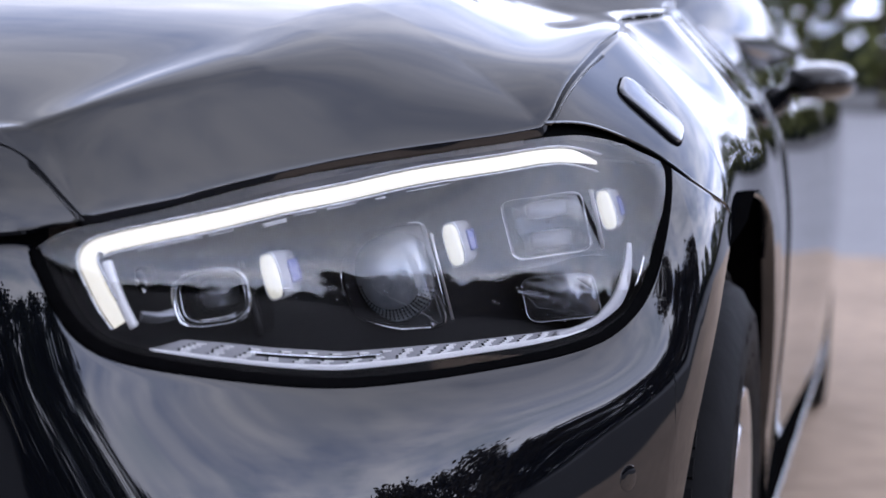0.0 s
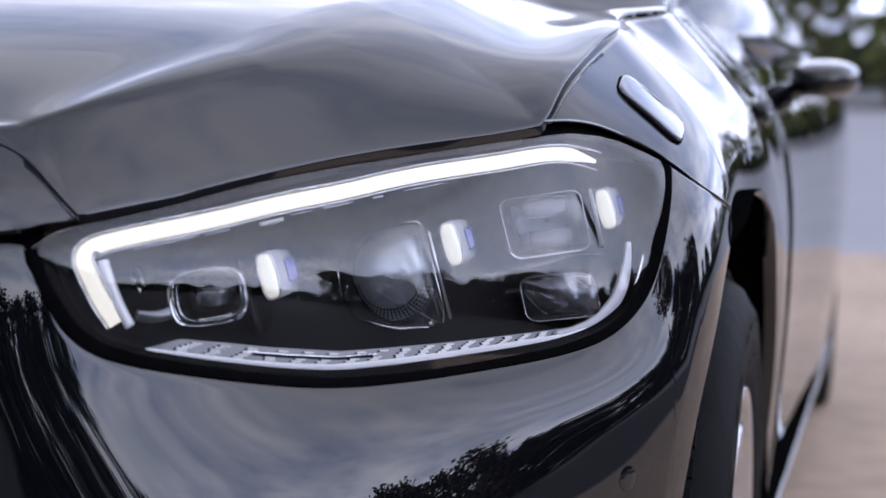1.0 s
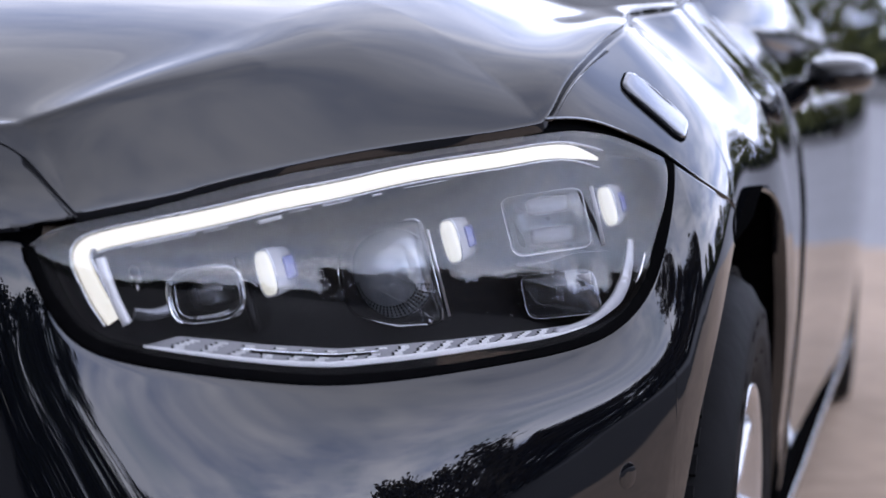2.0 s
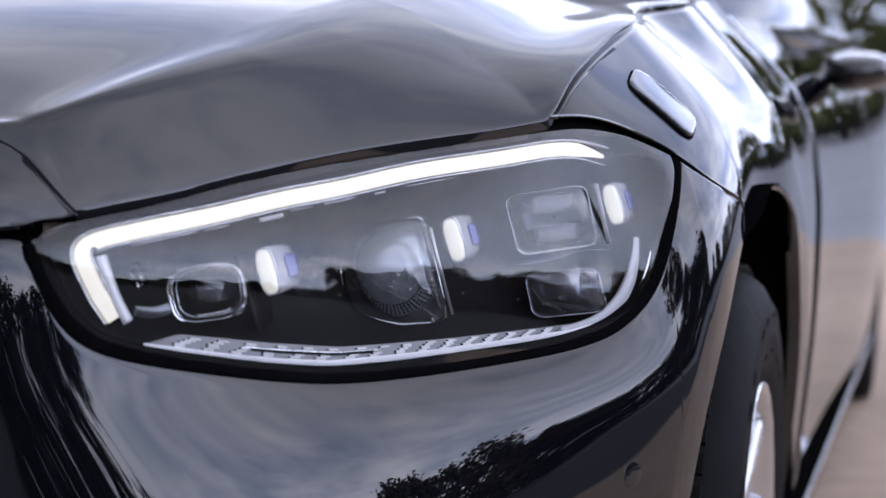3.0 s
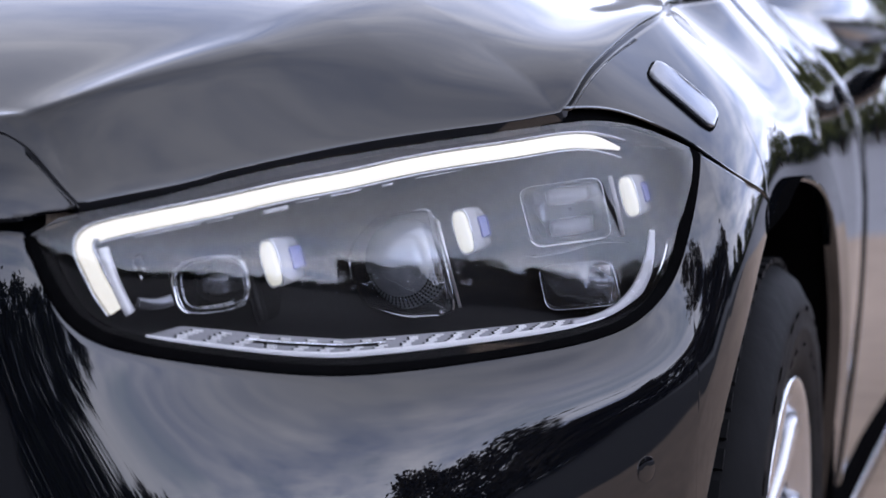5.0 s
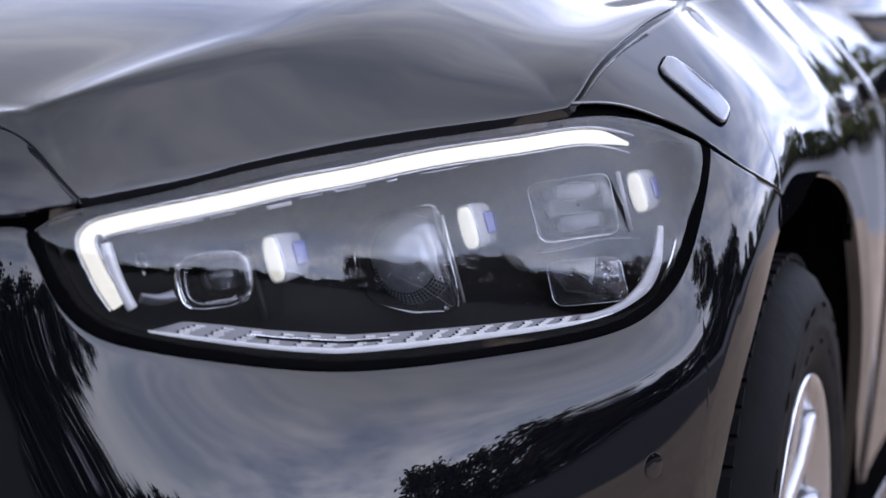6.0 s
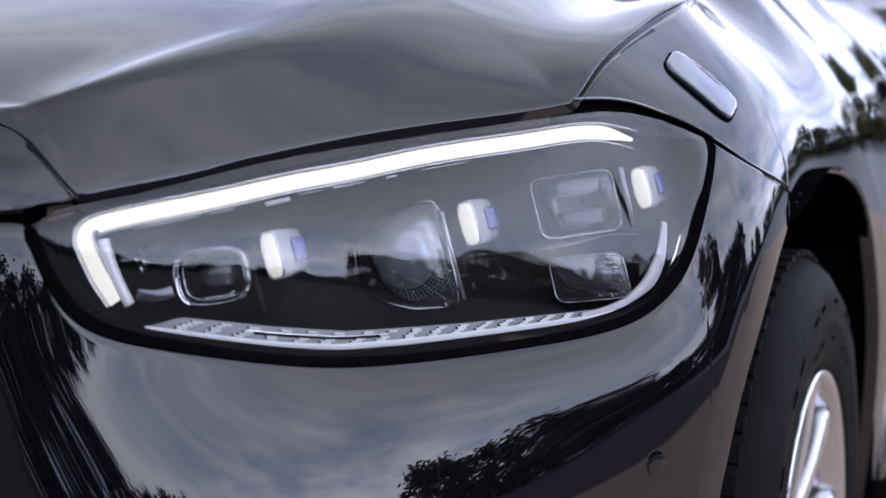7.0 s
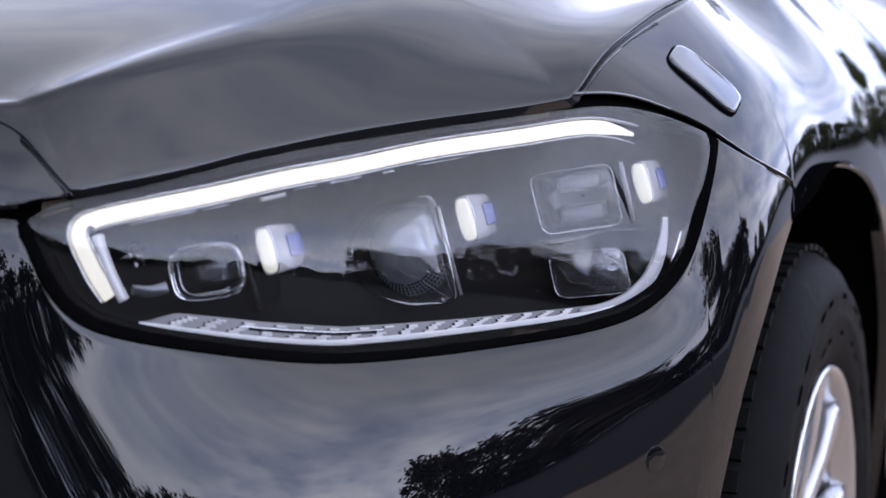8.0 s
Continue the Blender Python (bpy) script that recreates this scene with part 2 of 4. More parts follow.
def smooth_path(points, count):
    """A smooth curve of count points through the given ones."""
    pts = np.array(points, float)
    d = np.r_[0, np.cumsum(np.linalg.norm(np.diff(pts, axis=0) / np.ptp(pts, axis=0).clip(1e-6), axis=1))]
    bend = bends(d, pts)
    return [spline(d, pts, x, bend) for x in np.linspace(0, d[-1], count)]


def rimmed(rows, lip=0.0012, depth=0.016, sides=(1, 1, 1, 1), into=None):
    """A panel's points with its edges turned in: first row, last row, first column, last column."""
    p = np.array(rows, float)

    def turned(p, edge, nxt):
        out = edge - nxt
        out /= np.linalg.norm(out, axis=1).clip(1e-6)[:, None]
        inward = np.array([AXIS[0], AXIS[1], 0.0]) - edge
        inward[:, 2] = 0
        inward /= np.linalg.norm(inward, axis=1)[:, None]
        if into is not None:
            inward = np.tile(np.array(into, float), (len(edge), 1))
        return [edge - out * 0.0025, edge + out * lip * 0.6 + inward * lip * 0.5, edge + out * lip + inward * lip * 2, edge + out * lip + inward * depth]

    if sides[0]:
        a = turned(p, p[0], p[1])
        p = np.concatenate([np.stack(a[::-1]), p[1:]])
    if sides[1]:
        a = turned(p, p[-1], p[-2])
        p = np.concatenate([p[:-1], np.stack(a)])
    p = p.transpose(1, 0, 2)
    if sides[2]:
        a = turned(p, p[0], p[1])
        p = np.concatenate([np.stack(a[::-1]), p[1:]])
    if sides[3]:
        a = turned(p, p[-1], p[-2])
        p = np.concatenate([p[:-1], np.stack(a)])
    return p.transpose(1, 0, 2)


def box(bm, at, size, turn=None, bevel=0.0):
    """Adds a box with softened edges to a bmesh."""
    m = Matrix.Translation(at) @ (turn if turn is not None else Matrix()) @ Matrix.Diagonal((*size, 1))
    made = bmesh.ops.create_cube(bm, size=1, matrix=m)["verts"]
    if bevel:
        edges = {e for v in made for e in v.link_edges}
        bmesh.ops.bevel(bm, geom=list(edges), offset=bevel, segments=2, affect="EDGES", profile=0.5)
    return bm


def sweep(points, wide, thick, flat, round_by=10, taper=None):
    """A bar with a rounded section along a path; flat(i) gives its outward direction at point i."""
    pts = [Vector(p) for p in points]
    rings = []
    for i, p in enumerate(pts):
        along = (pts[min(i + 1, len(pts) - 1)] - pts[max(i - 1, 0)]).normalized()
        out = flat(i)
        out = (out - along * out.dot(along)).normalized()
        side = along.cross(out)
        k = taper(i / (len(pts) - 1)) if taper else 1.0
        ring = []
        for j in range(round_by * 2):
            c, s = math.cos(math.pi * j / round_by), math.sin(math.pi * j / round_by)
            e = 0.45
            ring.append(p + side * (wide / 2 * k * math.copysign(abs(c) ** e, c)) + out * (thick / 2 * k * math.copysign(abs(s) ** e, s)))
        rings.append(ring)
    return loft(rings)


def outline(w, h, power=4.0, count=40):
    """A rounded rectangle as a list of (u, w)."""
    e = 2 / power
    pts = []
    for j in range(count):
        c, s = math.cos(2 * math.pi * j / count), math.sin(2 * math.pi * j / count)
        pts.append((w / 2 * math.copysign(abs(c) ** e, c), h / 2 * math.copysign(abs(s) ** e, s)))
    return pts


def rounded(corners, r=0.25, steps=6):
    """A polygon with its corners rounded, r being the share of each side that the bend takes."""
    pts = []
    n = len(corners)
    for i in range(n):
        a, b, c = (Vector((*corners[(i + k) % n], 0)) for k in (-1, 0, 1))
        p, q = b + (a - b) * r, b + (c - b) * r
        for k in range(steps + 1):
            t = k / steps
            v = p * (1 - t) ** 2 + b * 2 * t * (1 - t) + q * t * t
            pts.append((v.x, v.y))
    return pts


def column_panel(top, low, cols=90, lines=46, at=skin_at):
    """The points of a panel between an upper and a lower edge, both given by bearing and height."""
    a, b = smooth_path(top, cols), smooth_path(low, cols)
    rows = []
    for p, q in zip(a, b):
        rows.append([at(p[0] + (q[0] - p[0]) * t, p[1] + (q[1] - p[1]) * t) for t in np.linspace(0, 1, lines)])
    return rows


# ---- wheel arch ----
ARCH_Y, ARCH_Z, ARCH_R, FLARE_R = 0.815, 0.35, 0.450, 0.498


ARCH_FRONT, ARCH_POWER = 0.374, 2.4


def arch_height(y):
    """The height of the arch's edge over a place along the car; its front side is drawn tighter than a circle."""
    w, n = (ARCH_FRONT, ARCH_POWER) if y < ARCH_Y else (ARCH_R, 2.0)
    d = 1 - (abs(y - ARCH_Y) / w) ** n
    return ARCH_Z + ARCH_R * d ** (1 / n) if d > 0 else 0.0


def arch_reach(y, z):
    """How far a place lies from the arch's middle, in the arch's own measure."""
    w, n = (ARCH_FRONT, ARCH_POWER) if y < ARCH_Y else (ARCH_R, 2.0)
    return ARCH_R * ((abs(y - ARCH_Y) / w) ** n + (max(z - ARCH_Z, 0.0) / ARCH_R) ** n) ** (1 / n)


def flared(a, z, inset=0.0):
    """The skin with the flat band round the wheel arch."""
    x, y, z = skin_at(a, z, inset)
    r = arch_reach(y, z)
    if r < FLARE_R and x > 0.8:
        x -= 0.10 * (FLARE_R - r)
    return x, y, z


def fender_at(a, z):
    """The flared skin, passing into the upright flank towards the door."""
    x, y, z = flared(a, z)
    k = min(1.0, max(0.0, (a - 78) / 24))
    return (x, y + k * (AXIS[1] - 0.7165 / math.tan(radians(a)) - y), z) if k else (x, y, z)


def edge_at(line, a):
    return float(np.interp(a, [p[0] for p in line], [p[1] for p in line]))


# ---- the car ----
car = tagged(new("car"), "glossy dark blue saloon car parked with its lamps lit", "car")

HOOD_FRONT = [(14.91, 0.8203), (16.28, 0.8253), (18.53, 0.8327), (20.92, 0.8422), (23.53, 0.8513), (26.41, 0.8594),
              (29.57, 0.8662), (33.0, 0.872), (36.71, 0.878), (39.54, 0.8838)]
HOOD_SIDE = [(39.54, 0.8838), (40.21, 0.8904), (41.68, 0.9071), (44.48, 0.9293), (49.27, 0.9506), (55.34, 0.970), (70.0, 0.992),
             (91.84, 1.010), (122.0, 1.032)]
NOSE_SIDE = [(-13.0, 0.895), (4.0, 0.889), (11.58, 0.8704), (12.31, 0.8637), (13.06, 0.8526), (13.81, 0.8385), (14.80, 0.8200)]
FENDER_LOW = [(39.88, 0.8856), (42.4, 0.8857), (44.77, 0.8808), (47.1, 0.8704), (50.32, 0.8498), (52.76, 0.8292), (57.66, 0.8023), (58.6, 0.797)]


# the line from which the hood's face rises
RISE = [(-13, 0.717), (4, 0.779), (12, 0.8095)] + HOOD_FRONT + HOOD_SIDE[2:]
RISE_A, RISE_Z = [p[0] for p in RISE], [p[1] for p in RISE]
RISE_BEND = bends(RISE_A, np.array(RISE_Z))
STEEP_A = [-13, 20, 28, 36, 40, 45, 50, 60, 122]


CREASE_X = [0.40, 0.4555, 0.4759, 0.5378, 0.5713, 0.60, 0.62, 0.66]
CREASE_Y = [0.02, 0.066, 0.104, 0.2249, 0.3269, 0.45, 0.70, 1.40]


def hood_form(x, y):
    """A steep front face, and the flatter deck that it meets in the crease."""
    a = min(max(math.degrees(math.atan2(x - AXIS[0], AXIS[1] - y)), -13.0), 122.0)
    edge = float(spline(RISE_A, RISE_Z, a, RISE_BEND))
    s = radius_at(a, edge) - math.hypot(x - AXIS[0], y - AXIS[1])
    steep = float(np.interp(a, STEEP_A, [2.0, 2.0, 1.72, 1.42, 1.2, 0.75, 0.48, 0.32, 0.2]))
    round_off = float(np.interp(a, STEEP_A, [4.4, 4.4, 3.6, 2.8, 2.2, 1.2, 0.6, 0.3, 0.2]))
    s = min(s, steep / (2 * round_off))
    face = edge + steep * s - round_off * s * s
    deck = 1.066 - 0.226 * math.exp(-y / 0.33) - 0.042 * (abs(x) / 0.8) ** 3
    q = min(1.0, max(0.0, (x - float(np.interp(y, CREASE_Y, CREASE_X))) / 0.22))
    back = min(1.0, max(0.0, (y - 0.15) / 0.35))
    deck -= 0.056 * back * back * (3 - 2 * back) * (0.4 * q + 0.6 * q * q * (3 - 2 * q))
    k = float(np.interp(a, [0, 14, 20, 28, 40, 60, 90], [0.004, 0.004, 0.008, 0.03, 0.05, 0.03, 0.01]))
    t = min(max(0.5 + 0.5 * (deck - face) / k, 0.0), 1.0)
    return deck * (1 - t) + face * t - k * t * (1 - t)


# the same form, eased, for the part beside the crease that flows into the fender
STEP = 0.0125
EASED = np.array([[hood_form(0.30 + STEP * i, STEP * j - 0.1) for j in range(136)] for i in range(53)])
for axis, reach in ((0, 4.2), (1, 5.0)):
    kernel = np.exp(-0.5 * (np.arange(-12, 13) / reach) ** 2)
    kernel /= kernel.sum()
    EASED = np.apply_along_axis(lambda v: np.convolve(np.r_[2 * v[0] - v[12:0:-1], v, 2 * v[-1] - v[-2:-14:-1]], kernel, "valid"), axis, EASED)
def eased(x, y):
    """The eased form between its samples, by a cubic that keeps its slope smooth."""
    u, v = (x - 0.30) / STEP, (y + 0.1) / STEP
    i, j = min(max(int(u), 1), 50), min(max(int(v), 1), 133)

    def weights(t):
        return np.array([(1 - t) ** 3, 3 * t ** 3 - 6 * t * t + 4, -3 * t ** 3 + 3 * t * t + 3 * t + 1, t ** 3]) / 6

    return float(weights(u - i) @ EASED[i - 1:i + 3, j - 1:j + 3] @ weights(v - j))


def hood_height(x, y):
    w = min(1.0, max(0.0, (x - float(np.interp(y, CREASE_Y, CREASE_X)) - 0.015) / 0.11))
    w = w * w * (3 - 2 * w)
    if w <= 0:
        return hood_form(x, y)
    z = eased(x, y)
    return z if w >= 1 else hood_form(x, y) * (1 - w) + z * w


def build_hood():
    edge = [skin_at(*p) for p in smooth_path(NOSE_SIDE[1:], 40)]
    edge = [p for p in edge if p[0] > 0.02]
    f = edge[0]
    edge = [(f[0] * k / 10, f[1] - 0.006 * (1 - k / 10), f[2]) for k in range(10)] + edge
    edge += [skin_at(*p) for p in smooth_path(HOOD_FRONT, 70)][1:]
    edge += [skin_at(*p) for p in smooth_path(HOOD_SIDE, 80)][1:]
    rows = []
    for i, e in enumerate(edge):
        aim = (0.0, 0.04 + 1.40 * (i / (len(edge) - 1)) ** 1.6)
        row = []
        for t in np.r_[np.linspace(0, 0.3, 34), np.linspace(0.31, 0.996, 60)]:
            x, y = e[0] + (aim[0] - e[0]) * t, e[1] + (aim[1] - e[1]) * t
            far = math.hypot(x - e[0], y - e[1])
            row.append((x, y, hood_height(x, y) + (e[2] - hood_height(e[0], e[1])) * math.exp(-(far / 0.06) ** 2)))
        rows.append(row)
    half = rimmed(rows, 0.0007, 0.014, (0, 0, 1, 0), (0, 0.35, -0.94))
    part("hood", grid(half), PAINT, car, "dark blue hood with a raised crease")
    part("hood", grid([[(-x, y, z) for x, y, z in r] for r in half]), PAINT, car)


def build_nose():
    low = [(-13, 0.802), (4, 0.803), (11.99, 0.8068), (13.27, 0.8112), (14.55, 0.8158)]
    rows = column_panel([(a, z - 0.003) for a, z in NOSE_SIDE], low, 60, 24)
    part("nose_panel", grid(rimmed(rows)), PAINT, car)


def build_bumper():
    top = [(-13, 0.794), (4, 0.795), (11.2, 0.7985), (12.2, 0.7990), (12.80, 0.7940)] + [(a, z - 0.0015) for a, z in LAMP_LOW[1:-1]]
    top = smooth_path(top, 150)
    for p, q in zip(top, top[1:]):
        q[0] = max(q[0], p[0] + 0.02)
    seam = smooth_path([(50.36, 0.8440), (52.76, 0.8270), (57.66, 0.8000), (58.6, 0.7945)], 34)
    rows = []
    for a, z in list(top) + list(seam):
        y = skin_at(a, 0.65)[1]
        low = max(0.28, arch_height(y)) if y > ARCH_Y - ARCH_FRONT else 0.28
        rows.append([flared(a, z + (low - z) * t ** 1.0) for t in np.r_[np.linspace(0, 0.86, 44), np.linspace(0.875, 1, 18)]])
    part("bumper", grid(rimmed(rows, sides=(0, 1, 1, 1))), PAINT, car, "glossy dark blue front bumper")
    # round parking sensor, let in flush
    p = Vector(skin_at(42.9, 0.582))
    u = Vector(skin_at(43.5, 0.582)) - p
    w = Vector(skin_at(42.9, 0.590)) - p
    u.normalize()
    w.normalize()
    n = u.cross(w)
    rings = []
    for r, d in ((0.0118, -0.003), (0.0118, 0.0001), (0.0116, 0.00012), (0.0113, 0.0), (0.0110, 0.00012), (0.003, 0.00015)):
        rings.append([p + (u * math.cos(k * math.pi / 16) + w * math.sin(k * math.pi / 16)) * r + n * d for k in range(32)])
    part("parking_sensor", loft(rings), PAINT, car, "round parking sensor set flush in the bumper")


def build_fender():
    bearings = list(np.linspace(39.9, 58.6, 70)) + list(np.linspace(58.9, 119.5, 150))
    rows = []
    for a in bearings:
        top = edge_at(HOOD_SIDE, a) if a > 60 else float(spline([p[0] for p in HOOD_SIDE[:7]], [p[1] for p in HOOD_SIDE[:7]], a))
        if a <= 58.6:
            low = float(spline([p[0] for p in FENDER_LOW], [p[1] for p in FENDER_LOW], a))
        else:
            low = max(0.28, arch_height(skin_at(a, 0.7)[1]))
        top = max(top - 0.0075, low + 0.0004)
        rows.append([fender_at(a, top + (low - top) * t) for t in np.r_[np.linspace(0, 0.66, 44), np.linspace(0.68, 1, 34)]])
    part("fender", grid(rimmed(rows, sides=(0, 1, 1, 1))), PAINT, car, "dark blue front fender with a flared wheel arch")
    # bright plate with rounded ends, seated on the fender's shoulder
    a, b = Vector(skin_at(50.55, 0.9155)), Vector(skin_at(53.7, 0.874))
    mid = Vector(skin_at(52.1, 0.8955))
    u = (b - a).normalized()
    n = ((Vector(skin_at(53.2, 0.8955)) - mid).cross(Vector(skin_at(52.1, 0.91)) - mid)).normalized()
    w = n.cross(u)
    ring = outline((b - a).length + 0.014, 0.046, 5.0, 48)
    rings = []
    for k, d in ((1.0, -0.003), (1.0, 0.003), (0.985, 0.0042), (0.955, 0.0048), (0.9, 0.0050)):
        rings.append([mid + u * (p * k) + w * (q * k) + n * (d - 9.0 * (p * k) ** 2 * 0.12) for p, q in ring])
    part("fender_plate", loft(rings), PLATE, car, "bright rounded plate on the fender shoulder")
    # black rim shifted to the lower left, modelling the plate's shadow line
    ring2 = outline((b - a).length + 0.0175, 0.0500, 5.0, 48)
    rings = [[mid + u * p * k + w * (q * k) - w * 0.001 + n * (d - 9.0 * (p * k) ** 2 * 0.12) for p, q in ring2] for k, d in ((1, -0.004), (1, 0.0012), (0.9, 0.0012))]
    part("fender_plate_shade", loft(rings), RUBBER, car)


def build_flank():
    def at(y, z):
        k = min(1.0, (y - 1.447) / 1.9)
        return AXIS[0] + float(spline(HEIGHTS, FLANK, z)) + 0.05 * k * k * (3 - 2 * k), y, z

    for name, y0, y1 in (("front_door", 1.4605, 2.52), ("rear_door", 2.526, 3.42), ("rear_quarter", 3.426, 5.05)):
        rows = []
        for y in np.linspace(y0, y1, 30):
            k = max(0, y - 3.6) / 1.45
            row = []
            for z in np.linspace(1.0, 0.28, 40):
                p = at(y, z)
                row.append((p[0] - 0.22 * k * k, p[1], p[2]))
            rows.append(row)
        part(name, grid(rimmed(rows)), PAINT, car)
    # dark sill with a thin bright trim
    sill = [(0.915 + 0.05 * min(1, (y - 1.3) / 1.9), y, 0.275) for y in np.linspace(1.30, 3.5, 10)]
    part("sill", sweep(sill, 0.11, 0.05, lambda i: Vector((1, 0, 0))), RUBBER, car)
    trim = [(x + 0.026, y, 0.262) for x, y, z in sill]
    part("sill_trim", sweep(trim, 0.014, 0.008, lambda i: Vector((1, 0, 0))), SMOKE, car, "grey metal sill trim")
    rings = [[Vector((x, 3.93 + r * math.cos(k * math.pi / 36), 0.357 + r * math.sin(k * math.pi / 36))) for k in range(72)] for x, r in ((0.80, 0.34), (0.95, 0.357), (0.985, 0.345), (0.992, 0.30), (0.985, 0.24), (0.94, 0.22))]
    part("rear_tyre", loft(rings), TYRE, car)
    # cabin: side glass, pillars, windscreen and roof
    def section(y, top, half, belt=1.0, wide=0.90):
        return [(s * x, y, z) for s, x, z in ((1, wide, belt - 0.04), (1, wide - 0.005, belt), (1, (wide - 0.02 + half) / 2 + 0.015, (belt + top) / 2), (1, half, top - 0.05), (1, half - 0.08, top),
                (1, 0.2, top + 0.02), (-1, 0.2, top + 0.02), (-1, half - 0.08, top), (-1, half, top - 0.05), (-1, (wide - 0.02 + half) / 2 + 0.015, (belt + top) / 2), (-1, wide - 0.005, belt), (-1, wide, belt - 0.04))]

    stations = [(1.58, 1.02, 0.66, 0.99, 0.74), (1.70, 1.08, 0.68, 1.0, 0.78), (1.93, 1.19, 0.70, 1.0, 0.85), (2.2, 1.33, 0.66), (2.5, 1.425, 0.62), (2.9, 1.475, 0.61), (3.5, 1.45, 0.60), (4.1, 1.33, 0.62), (4.6, 1.12, 0.70), (4.9, 1.06, 0.76)]
    part("cabin", loft([section(*s) for s in stations]), CABIN, car, "dark glossy cabin with tinted windows")
    # black cowl between the hood and the windscreen
    rings = []
    for x in np.linspace(-0.76, 0.76, 25):
        z = 1.040 - 0.085 * (abs(x) / 0.78) ** 2
        rings.append([(x, 1.41, z - 0.03), (x, 1.41, z - 0.008), (x, 1.50, z), (x, 1.66, z + 0.008), (x, 1.66, z - 0.03)])
    part("cowl", loft(rings), BLACK, car, "matt black cowl below the windscreen")
    part("trunk", loft([section(4.85, 1.05, 0.78), section(5.06, 1.0, 0.72, 0.9)]), PAINT, car)
    # far side and tail, plain
    rows = [[(-0.93 + 0.03 * abs(z - 0.62), y, z) for z in (0.28, 0.5, 0.75, 0.95)] for y in (0.62, 2.0, 3.5, 5.05)]
    part("far_flank", grid(rows), PAINT, car)
    part("tail", grid([[(x, 5.055, z) for z in (0.28, 0.95)] for x in (-0.93, 0.72)]), PAINT, car)


def build_mirror():
    mirror = part("door_mirror", loft([[Vector((0.985 + px * k, 2.06 + d, 0.920 + pz * k)) for px, pz in outline(0.125, 0.068, 2.6, 36)]
                  for k, d in ((0.25, -0.075), (0.55, -0.062), (0.80, -0.035), (0.95, 0.0), (1.0, 0.04), (0.97, 0.065))]), PAINT, car, "dark blue door mirror")
    bm = sweep([(0.86, 2.06, 0.89), (0.90, 2.06, 0.893), (0.95, 2.06, 0.905)], 0.05, 0.02, lambda i: Vector((0, 0, 1)))
    part("mirror_arm", bm, GLOSS_BLACK, mirror)


